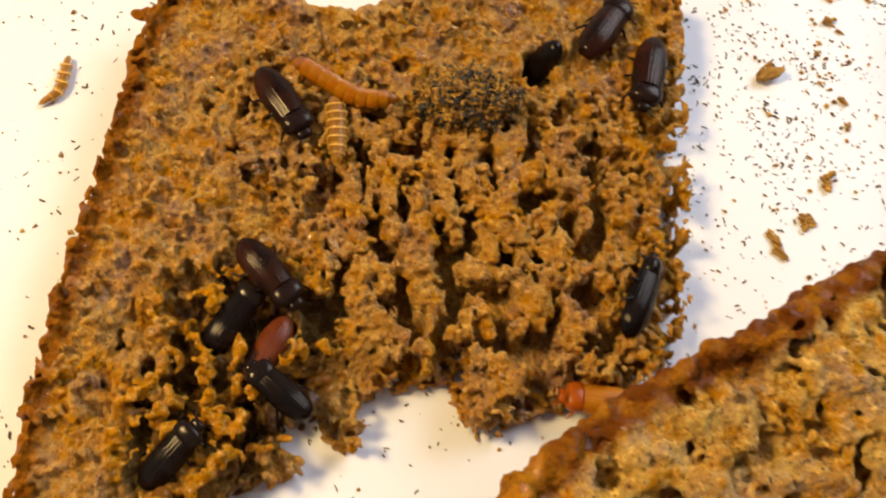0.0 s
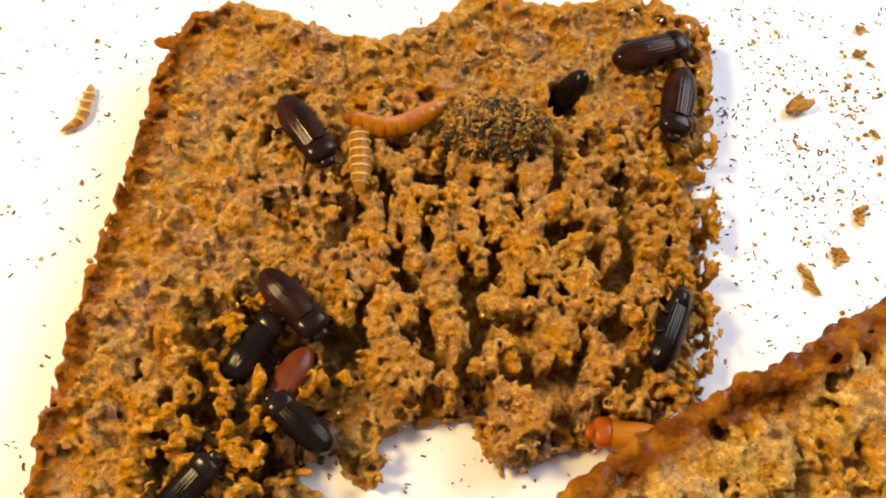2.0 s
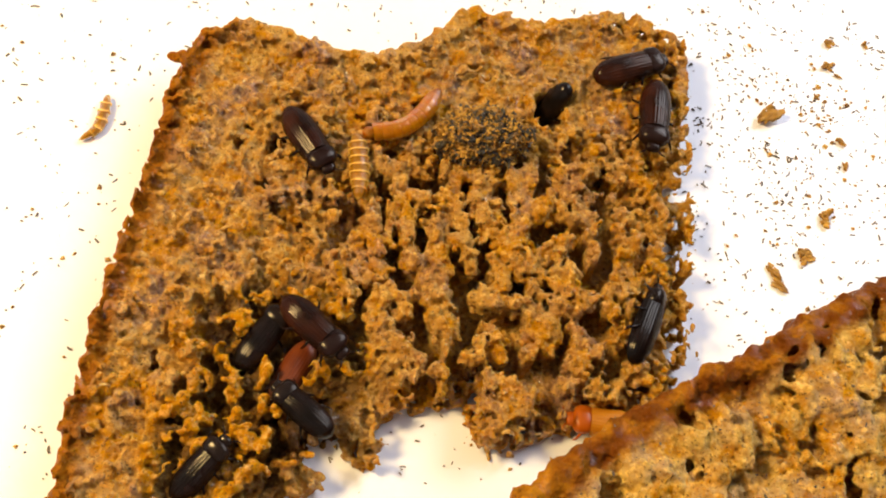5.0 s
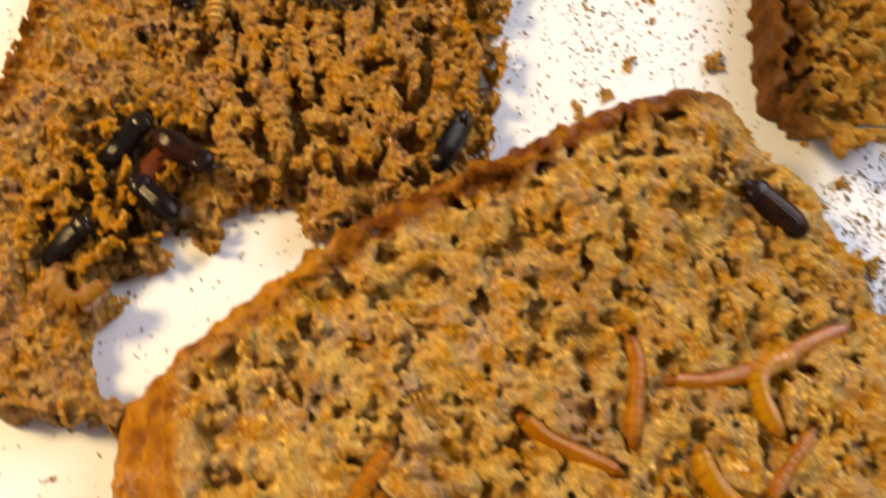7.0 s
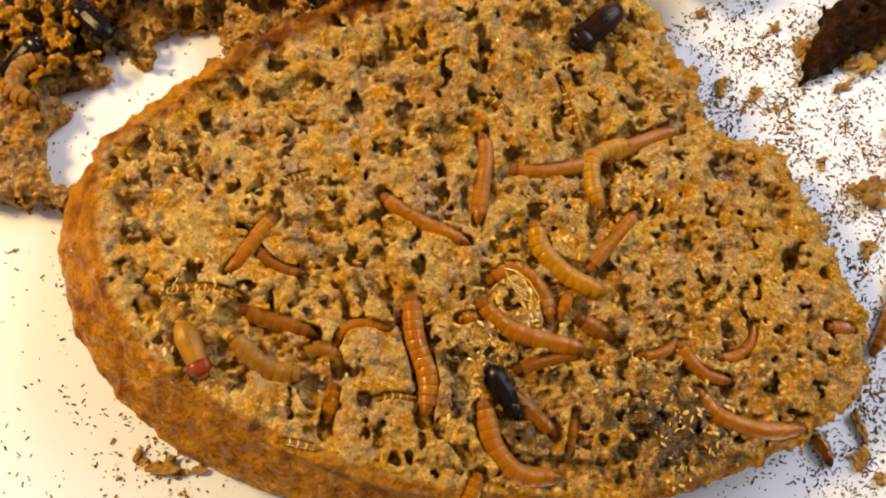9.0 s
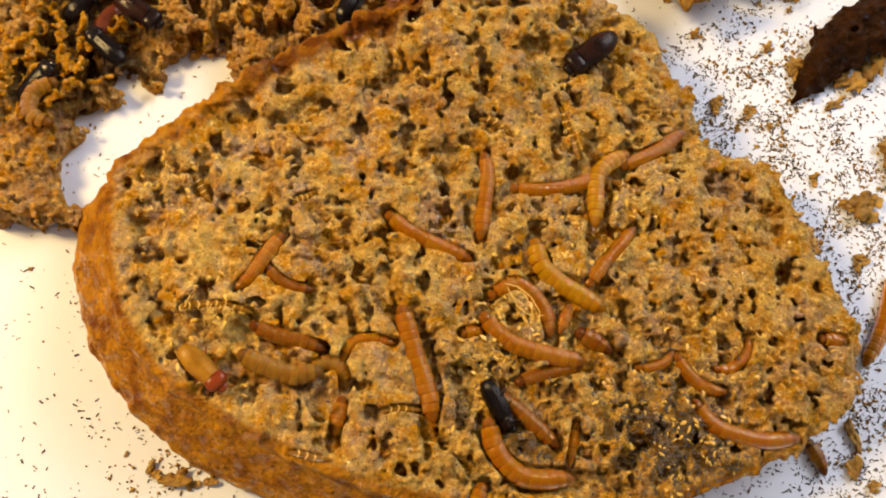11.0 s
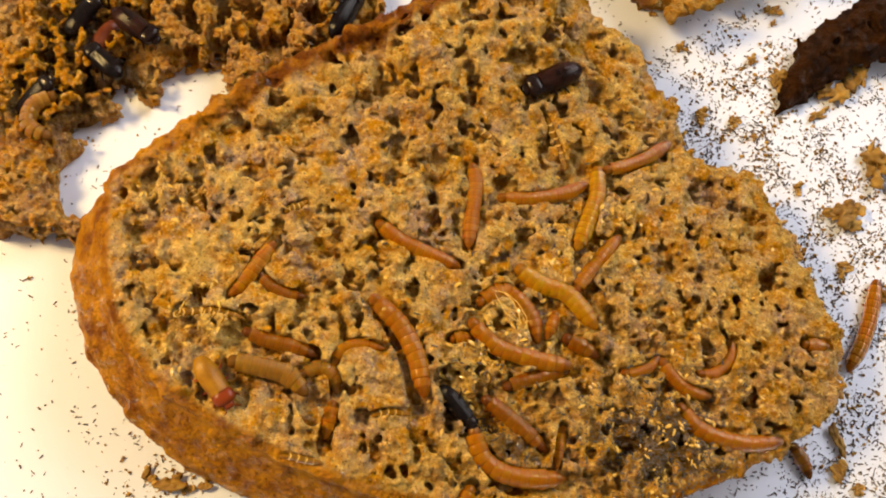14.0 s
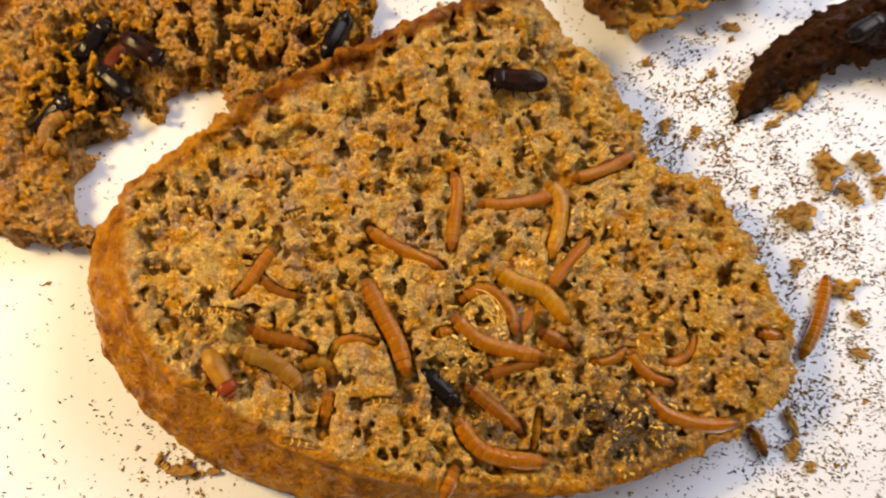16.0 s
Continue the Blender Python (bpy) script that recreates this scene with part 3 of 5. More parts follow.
class Loaf:
    """A block of bread as a field of distances in millimetres, from which pores and burrows are cut."""

    def __init__(self, top, foot, face, h, seed, roof=3.0):
        self.h, self.rng, self.face, self.top = h, np.random.default_rng(seed), face, top
        pts = np.array(top + foot)
        lo, hi = pts.min(0) - 3, pts.max(0) + 3
        zs = [face[0] * x + face[1] * y + face[2] for x, y in top]
        self.origin = np.array([lo[0], lo[1], -1.5])
        self.shape = [int((hi[0] - lo[0]) / h), int((hi[1] - lo[1]) / h), int((max(zs) + roof + 1.5) / h)]
        self.x, self.y, self.z = [self.origin[d] + h * np.arange(self.shape[d], dtype=np.float32) for d in range(3)]
        self.d_top, self.d_foot = outline_distance(self.x, self.y, top), outline_distance(self.x, self.y, foot)
        self.zf = (face[0] * self.x[:, None] + face[1] * self.y[None, :] + face[2]).astype(np.float32)

    def fill(self, relief, ragged, bulge=(0.0, 1.0)):
        zf = self.zf[:, :, None]
        z = self.z[None, None, :]
        s = smooth(z / zf, bulge[0], bulge[1])
        side = self.d_top[:, :, None] * s + self.d_foot[:, :, None] * (1 - s) + ragged[:, :, None]
        f = np.minimum(zf - relief[:, :, None] - z, side)
        self.f = np.minimum(f, z - 0.1).astype(np.float32)

    def cut(self, x, y, z, r, stretch=(1.0, 1.0, 1.0), soft=0.35, open_top=False):
        soft = min(soft, 0.6 * r)
        c, h = np.array([x, y, z]), self.h
        reach = np.array(stretch) * (r + 2 * h + soft)
        a = np.maximum(((c - reach - self.origin) / h).astype(int), 0)
        b = np.minimum(((c + reach - self.origin) / h).astype(int) + 2, self.shape)
        if open_top:
            b[2] = self.shape[2]
        if (b <= a).any():
            return
        dx = ((self.x[a[0] : b[0]] - x) / stretch[0])[:, None, None]
        dy = ((self.y[a[1] : b[1]] - y) / stretch[1])[None, :, None]
        dz = ((self.z[a[2] : b[2]] - z) / stretch[2])[None, None, :]
        if open_top:
            dz = np.minimum(dz, 0)
        d = np.sqrt(dx * dx + dy * dy + dz * dz) - r
        block = self.f[a[0] : b[0], a[1] : b[1], a[2] : b[2]]
        k = np.maximum(soft - np.abs(block - d), 0)
        np.copyto(block, np.minimum(block, d) - k * k / (4 * soft))

    def add(self, x, y, z, r, stretch=(1.0, 1.0, 1.0), soft=0.5):
        """A rounded lump that grows out of the bread."""
        c, h = np.array([x, y, z]), self.h
        reach = np.array(stretch) * (r + 2 * h + soft)
        a = np.maximum(((c - reach - self.origin) / h).astype(int), 0)
        b = np.minimum(((c + reach - self.origin) / h).astype(int) + 2, self.shape)
        if (b <= a).any():
            return
        dx = ((self.x[a[0] : b[0]] - x) / stretch[0])[:, None, None]
        dy = ((self.y[a[1] : b[1]] - y) / stretch[1])[None, :, None]
        dz = ((self.z[a[2] : b[2]] - z) / stretch[2])[None, None, :]
        d = r - np.sqrt(dx * dx + dy * dy + dz * dz)
        block = self.f[a[0] : b[0], a[1] : b[1], a[2] : b[2]]
        k = np.maximum(soft - np.abs(block - d), 0)
        np.copyto(block, np.maximum(block, d) + k * k / (4 * soft))

    def pores(self, count, r_low, r_high, power, deep, keep, where=None, stretch=1.0):
        """Random pores below the face. keep: how near to the outline they may come."""
        made, rng = 0, self.rng
        while made < count:
            n = 4000
            i, j = rng.integers(0, self.shape[0], n), rng.integers(0, self.shape[1], n)
            ok = self.d_top[i, j] > keep
            if where is not None:
                ok &= where[i, j] > rng.random(n)
            i, j = i[ok], j[ok]
            r = r_low + (r_high - r_low) * rng.random(len(i)) ** power
            below = rng.random(len(i)) * deep
            wide = 1 + (stretch - 1) * rng.random((len(i), 3))
            for a, b, c, e, w in zip(i, j, r, below, wide):
                self.cut(self.x[a], self.y[b], self.zf[a, b] - e, c, w)
            made += len(i)

    def roughen(self, weight, *knobs):
        """Knobbly surface all over, also in the pores: (size, height, how far creased) for each scale."""
        for size, high, crease in knobs:
            g = band(self.shape, [size / self.h] * 3, self.rng)
            self.f += weight[:, :, None] * high * ((1 - crease) * g + crease * (1.6 * np.abs(g) - 1.2))
        self.f = np.minimum(self.f, self.z[None, None, :] - 0.1)

    def clear(self, on):
        """Room for the creatures that lie on this bread."""
        for kind, where, thick, lift, shapes in WORMS:
            if where == on:
                for t, pts in shapes:
                    for p in spine(on, lift - (0.5 if on == 2 and kind != "skin" else 0.0), pts, 17)[0]:
                        self.cut(*p, thick * 0.86, open_top=True)
        for kind, where, lift, lean, nose, size, rows in TRACKS:
            if where == on:
                for t, x, y, turn in rows:
                    u = np.array([-math.sin(radians(turn)), math.cos(radians(turn))]) * math.cos(radians(nose))
                    for e in np.linspace(-5.5, 5.5, 6) * size:
                        self.cut(x + u[0] * e, y + u[1] * e, face_z(on, x, y) + lift + 2.0 + e * math.sin(radians(nose)), 2.5, open_top=True)

    def at(self, table, v):
        i = np.clip(((v[:, 0] - self.origin[0]) / self.h).round().astype(int), 0, self.shape[0] - 1)
        j = np.clip(((v[:, 1] - self.origin[1]) / self.h).round().astype(int), 0, self.shape[1] - 1)
        return table[i, j]

    def height(self, x, y):
        """The height of the topmost bread at a place of the plan, or None."""
        i, j = int(round((x - self.origin[0]) / self.h)), int(round((y - self.origin[1]) / self.h))
        if 0 <= i < self.shape[0] and 0 <= j < self.shape[1]:
            k = np.nonzero(self.f[i, j] > 0)[0]
            if len(k):
                return float(self.z[k[-1]])
        return None

    def build(self, name, m, label, category, crust, chewed, darkened=None, baked=None):
        """Crumb and crust as parts of one thing; the weights are functions of (loaf, vertices)."""
        v, q = surface(self.f, self.origin, self.h)
        weights = {"crust": crust(self, v), "chewed": chewed(self, v), "darkened": darkened(self, v) if darkened else 0 * v[:, 0], "baked": baked(self, v) if baked else 0 * v[:, 0]}
        thing = empty(name, label, category)
        base = np.append(np.mean(self.top, 0), 0.0)
        thing.matrix_basis = Matrix.Translation(base * MM)
        hard = weights["crust"][q].mean(1) > 0.5
        for piece, faces in (("crumb", q[~hard]), ("crust", q[hard])):
            if len(faces):
                used, faces = np.unique(faces, return_inverse=True)
                me = mesh_from(piece, (v[used] - base) * MM, faces.reshape(-1, 4), m)
                for key, w in weights.items():
                    me.attributes.new(key, "FLOAT", "POINT").data.foreach_set("value", np.clip(w[used], 0, 1).astype(np.float32))
                part(piece, me, thing)
        return thing


def near(loaf, x, y, rx, ry=None):
    """A soft spot on the plan, 1 at its middle."""
    return np.clip(1 - np.hypot((loaf.x[:, None] - x) / rx, (loaf.y[None, :] - y) / (ry or rx)), 0, 1)


def gnawed_slice():
    top = [(-32, 122.5), (-36.5, 108), (-38, 90), (-41, 68), (-43, 42), (-42.5, 25), (-37, 8), (-28, 5), (-6, 4.5), (-4.5, 8), (-9, 9), (-12.5, 16), (-13, 21.5), (-8, 27.5), (-7.5, 30), (-11.5, 32.5), (-9.5, 35), (-2, 37), (1, 38), (-1, 41.5), (-3.7, 42.5), (-3.3, 44.3), (0.5, 45.7), (2, 42), (6.5, 41.5), (9.5, 40.5), (10, 43.5), (8.5, 44.5),
           (11.5, 46.2), (8, 48.5), (11.5, 51.5), (15, 53.3), (18, 54.3), (21.5, 58), (23.3, 55), (23.2, 49.5), (26, 46.5), (31, 48.5), (37, 51), (53.2, 57), (59.8, 66), (61.3, 84), (62.7, 100), (60.8, 112), (62.7, 124), (62.6, 134), (52, 138.6), (34, 133.5), (20, 135), (13, 126), (2, 120.5), (-16, 122), (-26, 125)]
    foot = [(x + (1.0 if x < -20 else -1.0), y - 0.5) for x, y in top]
    loaf = Loaf(top, foot, FACES[1], 0.37, 11)
    rng = loaf.rng
    gx, gy = np.meshgrid(loaf.x, loaf.y, indexing="ij")
    # how far the crumb is eaten: deep in the middle and towards the ragged side, hardly at all beside the crust
    eaten = smooth(gx + 0.25 * (gy - 80), -24, 6) * smooth(gy, 120, 98) * smooth(gy, 20, 45)
    eaten = np.maximum(eaten, near(loaf, -12, 52, 26, 34) * 1.3).clip(0, 1)
    lace = smooth(gx, 46, 60)
    step = 1 / loaf.h
    relief = 0.9 * lattice2(loaf.shape[:2], (5 * step, 5 * step), rng) + 0.8 * lattice2(loaf.shape[:2], (2 * step, 2 * step), rng) - 0.3
    # lobed crests left standing between deep furrows
    g = band(loaf.shape[:2], (4.2 * step, 12.0 * step), rng) + 0.55 * band(loaf.shape[:2], (2.6 * step, 3.4 * step), rng) + 0.25 * band(loaf.shape[:2], (1.3 * step, 1.3 * step), rng)
    heart = smooth(gx, -8, 0) * smooth(-gx, -50, -44) * smooth(gy, 55, 61) * smooth(-gy, -99, -93)
    coral = smooth(g - 0.75 * heart, -0.22, 0.14)
    floor_depth = 6.0 + 3.0 * heart + 5.0 * lattice2(loaf.shape[:2], (6 * step, 6 * step), rng)
    relief = relief + eaten * (0.2 + floor_depth * (1 - coral)) + 1.5 * lace * smooth(gy, 128, 110)
    pit = np.maximum(near(loaf, -10, 56, 17, 20), near(loaf, -19, 40, 14, 15))
    relief = relief + 2.5 * smooth(pit, 0.0, 0.6)
    ragged = 0.3 + 1.0 * smooth(gy, 45, 65) + 1.0 * smooth(gy, 100, 115) + 2.4 * (lattice2(loaf.shape[:2], (3.2 * step, 3.2 * step), rng) - 0.5) + 1.8 * (lattice2(loaf.shape[:2], (1.4 * step, 1.4 * step), rng) - 0.5)
    ragged = np.where(gx < -28, 0.4 * ragged, ragged)
    # the thin, low flap that is left round the gap in the near side
    flap = np.maximum(smooth(near(loaf, 7, 44, 22, 15), 0.05, 0.5), smooth(near(loaf, -8, 24, 12, 20), 0.05, 0.6))
    ragged = ragged * (1 - flap) - 1.3 * flap
    relief = relief * (1 - 0.6 * flap) + 6.2 * flap
    loaf.fill(10.5 * np.tanh(relief / 10.5), ragged + 0.8 * lace, (0.0, 1.0))
    # gnawed crests left standing in the heart of the slice, from furrow to furrow
    upper = (((3, 91), (3, 83), (5, 76)), ((10, 90), (9, 84), (11, 77)), ((14, 89), (16, 80), (16, 73)), ((18, 91), (19, 85), (21, 78)), ((24, 92), (27, 84), (29, 79)), ((31, 88), (29, 83), (27, 74)), ((31, 79), (35, 82), (39, 85)), ((8, 90), (12, 92), (19, 90)), ((22, 94), (23, 89), (24, 86)), ((37, 107), (42, 109), (46, 107)), ((46, 107), (45, 103), (43, 100)), ((33, 90), (36, 93), (39, 90)))
    lower = (((-2, 78), (-2, 72), (0, 67)), ((13, 76), (16, 69), (17, 64)), ((23, 72), (27, 71), (31, 72)), ((39, 79), (39, 75), (37, 71)), ((37, 71), (41, 72), (43, 74)), ((5, 70), (5, 65), (8, 62)), ((6, 71), (10, 70), (10, 67)), ((4, 59), (8, 61), (12, 59)), ((22, 60), (25, 64), (26, 61)), ((33, 65), (36, 68), (35, 64)), ((41, 66), (44, 63), (40, 61)))
    for line in upper + lower:
        p = np.array(line, float)
        for u in np.linspace(0, 2, 15):
            k = min(int(u), 1)
            x, y = p[k] + (u - k) * (p[k + 1] - p[k]) + rng.normal(0, 0.45, 2)
            for e in (0.0, 2.4, 5.0, 7.5):
                loaf.add(x + rng.normal(0, 0.2), y + 0.25 * e, face_z(1, x, y) - 1.7 - e + 0.5 * rng.random(), rng.uniform(0.95, 1.5) + 0.06 * e, (1, 1, 1.3), 0.5)
            x, y = x + rng.normal(0, 1.3), y + rng.normal(0, 1.0)
            loaf.add(x, y, face_z(1, x, y) - rng.uniform(1.2, 3.2), rng.uniform(0.6, 1.0), rng.uniform(0.8, 1.3, 3), 0.4)
    # knobs along the other crests, and crumb grains over the plain part
    i, j = np.nonzero((np.abs(g - 0.1) < 0.15) & (eaten > 0.4) & (loaf.d_top > 2.0) & (flap < 0.3) & (heart < 0.5))
    for k in rng.integers(0, len(i), 700):
        r = rng.uniform(0.6, 1.25)
        loaf.add(loaf.x[i[k]], loaf.y[j[k]], loaf.zf[i[k], j[k]] - rng.uniform(0.6, 3.5), r, rng.uniform(0.8, 1.5, 3))
    i, j = np.nonzero((eaten < 0.4) & (loaf.d_top > 1.0))
    for k in rng.integers(0, len(i), 1600):
        r = rng.uniform(0.5, 1.0)
        loaf.add(loaf.x[i[k]], loaf.y[j[k]], loaf.zf[i[k], j[k]] - relief[i[k], j[k]] - rng.uniform(0.0, 0.5) * r, r, rng.uniform(0.8, 1.4, 3), 0.3)
    plain = 1 - eaten
    loaf.pores(2300, 0.28, 0.55, 1.2, 2.0, 0.3, plain, 1.5)
    loaf.pores(900, 0.6, 1.1, 1.3, 2.0, 0.5, plain, 1.6)
    loaf.pores(190, 1.0, 1.5, 1.6, 1.6, 1.5, plain, 1.5)
    loaf.pores(450, 0.3, 0.6, 1.5, 7.0, -1.5, eaten, 1.7)
    loaf.pores(160, 0.8, 1.6, 1.8, 8.0, -2.0, eaten * (1 - 0.9 * heart) * (0.25 + 0.75 * (1 - coral)), 1.8)
    # wide burrows and furrows that stand out
    for x, y, z, r, wx, wy in ((6.5, 79, 6.5, 1.4, 1, 3.2), (5.5, 92, 7, 2.2, 1.1, 1.3), (19.5, 78, 7, 1.4, 1, 3.0), (19, 90, 7, 1.4, 1, 2.4), (41, 105, 7, 2.6, 1.5, 1.1), (36, 113, 8, 2.6, 1.2, 1.3), (12, 68, 6.5, 1.4, 1, 2.4), (-1, 70, 7, 1.4, 1, 2.0), (18.6, 76, 6, 1.8, 0.9, 3.0), (19.8, 66, 6, 1.9, 1.1, 1.8), (6.4, 83, 6, 1.7, 0.9, 2.6), (8.5, 73, 6, 1.6, 1, 1.8), (1.6, 76, 6, 1.6, 0.9, 2.2), (23, 82, 6.5, 1.5, 0.8, 3.0), (35.5, 74, 6.5, 1.9, 1.2, 2.2), (38, 101, 7, 2.0, 1.3, 1.0),
                               (-8, 116, 10, 1.3, 0.9, 2.2), (27, 117, 10.5, 1.5, 1, 1), (44, 118, 10.5, 1.8, 1.1, 1), (-5, 105, 10, 1.7, 0.9, 1.5), (-20, 66, 9.5, 2.0, 0.8, 1.4), (-15, 70.5, 9.5, 1.8, 1.2, 1), (-26, 51, 10, 1.7, 1, 1.2), (36, 119, 10, 1.3, 1.3, 0.8), (-27, 45, 10, 1.4, 1, 1.2), (-19, 62, 8, 2.2, 1, 1.2), (-26, 88, 10, 1.3, 1, 1), (-34, 22, 10, 1.5, 1.2, 1), (-15, 82, 10, 1.7, 1, 1)):
        loaf.cut(x, y, z, r, (wx, wy, 1.6), 0.8)
    # holes right through the thin side
    for x, y, r in ((58.6, 69, 2.3), (57, 102, 1.6), (59, 98, 1.3), (61, 97, 1.0), (59, 93, 0.9), (61.5, 107, 1.0), (56, 106, 0.9)):
        loaf.cut(x, y, 4, r, (1.2, 1, 9.0), 0.6)
    edge = smooth(-loaf.d_top, -3.5, -0.5) * smooth(gx, -30, -20) * np.maximum(smooth(gy, 75, 65), 0.5 * smooth(gx, 45, 55))
    loaf.pores(900, 0.6, 1.4, 1.5, 12.0, -3.0, edge, 1.7)
    loaf.roughen(0.5 + 0.5 * eaten, (1.9, 0.32, 0.3), (1.1, 0.22, 0.0), (0.75, 0.14, 0.0))
    loaf.clear(1)
    # a thin shred that sticks out at the far corner
    for u in np.linspace(0, 1, 8):
        loaf.add(-31.0 - 6.5 * u, 118.5 - 1.0 * u + rng.normal(0, 0.4), 9.5, rng.uniform(0.7, 1.1), (1.2, 1, 0.8), 0.4)
    # golden fingers standing up round the beetles' pit
    for x, y, z, r, lean in ((-28.5, 52, 10.5, 1.3, 0.6), (-16.3, 46.5, 10.5, 1.1, 0.1), (-15.5, 43.5, 9.5, 1.5, 1.0), (-12.6, 54, 10.5, 1.2, 0.3), (-12.2, 49.5, 9.5, 1.1, 0.1), (-8.5, 40, 8.5, 1.1, 1.2), (-5.5, 41.5, 9.0, 0.9, 1.0), (-21.5, 42, 10, 1.3, 1.1), (-30, 40, 11, 1.3, 0.5), (-6, 66, 11, 1.2, 0.5), (9, 61, 10.5, 1.2, 1.0)):
        for e in (-7.0, -5.5, -4.2, -3.0, -2.0, -1.0, 0.0, 0.9, 1.8):
            k = max(e, -1.0)
            loaf.add(x + lean * k + rng.uniform(-0.3, 0.3), y + 0.5 * k * (1 - lean) + rng.uniform(-0.3, 0.3), z + (0.55 if e > -1 else 1.0) * e, r * rng.uniform(0.55, 0.8), (1, 1, 1.2), 0.6)
    rim = lambda l, v: smooth(-l.at(l.d_top, v), -4.5, -1.5) * smooth(-v[:, 0], 22, 32)
    # beetles' pit: dark brown below about 10 mm of height, amber above it
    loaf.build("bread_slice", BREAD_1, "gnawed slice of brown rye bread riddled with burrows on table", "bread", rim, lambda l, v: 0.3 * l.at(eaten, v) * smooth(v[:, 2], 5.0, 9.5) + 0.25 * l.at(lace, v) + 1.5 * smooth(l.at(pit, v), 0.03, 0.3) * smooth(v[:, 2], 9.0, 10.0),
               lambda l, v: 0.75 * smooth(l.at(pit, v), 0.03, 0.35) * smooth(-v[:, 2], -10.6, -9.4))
    return loaf


def heel_slice():
    top = [(8, -10), (12, -22), (21.5, -34), (36, -42), (52, -48.5), (70, -53.5), (90, -55.5), (118, -54), (132, -50.5), (147, -44), (165, -34), (178, -22), (177.5, -6), (171, 6), (166, 17), (157, 31), (143, 33),
           (138, 37), (136.5, 46), (129, 53), (128, 62), (117, 67), (112, 72), (106, 75.5), (100, 76), (92, 73), (83, 68.5), (75, 64), (64, 56), (51, 49.3), (41, 43.3), (31, 35), (15, 19), (6, 8)]
    foot = [(-3.3, 6), (-3.8, -8), (2.6, -25.2), (13.6, -38.3), (27.3, -48.1), (44, -54.3), (58.5, -58), (78, -58.5), (100, -57), (120, -52), (135, -48), (148, -42), (164, -33), (175, -22), (174, -8), (168, 4), (162, 16), (152, 28), (140, 31),
            (134, 37), (132, 45), (126, 50), (124, 60), (114, 66), (101, 73), (87, 66), (73, 52), (54, 40), (36, 30), (18, 20), (4, 14)]
    loaf = Loaf(top, foot, FACES[2], 0.44, 23)
    rng = loaf.rng
    gx, gy = np.meshgrid(loaf.x, loaf.y, indexing="ij")
    loaf.zf = loaf.zf + rim_rise(gx, gy).astype(np.float32)
    step = 1 / loaf.h
    crumbly = smooth(0.8 * gx + 0.35 * gy, 100, 125)
    mid = 0.5 + 0.22 * band(loaf.shape[:2], (3.0 * step, 3.0 * step), rng)
    big = 0.45 * lattice2(loaf.shape[:2], (13 * step, 11 * step), rng) + 0.33 * lattice2(loaf.shape[:2], (6.5 * step, 6.5 * step), rng) + 0.22 * lattice2(loaf.shape[:2], (3.3 * step, 3.3 * step), rng)
    fine = 0.5 + 0.22 * band(loaf.shape[:2], (1.6 * step, 1.6 * step), rng)
    relief = 1.0 * smooth(big, 0.3, 0.56) + 3.3 * smooth(big, 0.57, 0.77) * (1 - 0.4 * crumbly) + 0.5 * smooth(mid, 0.5, 0.95) + 0.4 * fine
    relief = (relief - 1.5) * smooth(loaf.d_top, 0.3, 7.0) + 1.0 * smooth(-loaf.d_top, -1.5, 0.2)
    ragged = crumbly * (1.2 + 4.5 * (lattice2(loaf.shape[:2], (5 * step, 5 * step), rng) - 0.5) + 2.2 * (fine - 0.5)) + (1 - crumbly) * (0.9 + 0.6 * (mid - 0.5) + 2.4 * (mid - 0.5) * smooth(0.62 * gy - 0.5 * gx, 5, 14))
    loaf.fill(relief, ragged, (0.3, 0.9))
    inner = smooth(loaf.d_top, 1.5, 4.5)
    # baked beads along the back rim
    ridge = np.array([(22, 26), (31, 35), (41, 43.3), (51, 49.3), (64, 56), (75, 64), (83, 68.5), (92, 73), (100, 76)], float)
    for u in np.arange(0, 8, 0.16):
        k = min(int(u), 7)
        x, y = ridge[k] + (u - k) * (ridge[k + 1] - ridge[k]) + rng.normal(0, 0.5, 2) + (0.7, -0.9)
        r = rng.uniform(1.0, 1.9)
        loaf.add(x, y, face_z(2, x, y) - rng.uniform(0.3, 1.4), r, rng.uniform(0.85, 1.3, 3), 0.35)
        loaf.add(x - 0.6, y + 0.8, face_z(2, x, y) - rng.uniform(2.5, 5.5), rng.uniform(0.8, 1.5), (1, 1, 1.3), 0.35)
    # clumps of torn crumb, large and small
    i, j = np.nonzero(loaf.d_top > 0.5)
    for k in rng.integers(0, len(i), 3600):
        r = 0.6 + 1.5 * rng.random() ** 2
        loaf.add(loaf.x[i[k]], loaf.y[j[k]], loaf.zf[i[k], j[k]] - relief[i[k], j[k]] - rng.uniform(0.4, 0.9) * r, r, rng.uniform(0.8, 1.4, 3), 0.6)
    loaf.pores(350, 0.28, 0.5, 1.5, 4.0, 1.5, 0.1 + 0.9 * inner, 1.6)
    loaf.pores(45, 0.6, 1.2, 2.0, 2.5, 3.5, inner, 2.2)
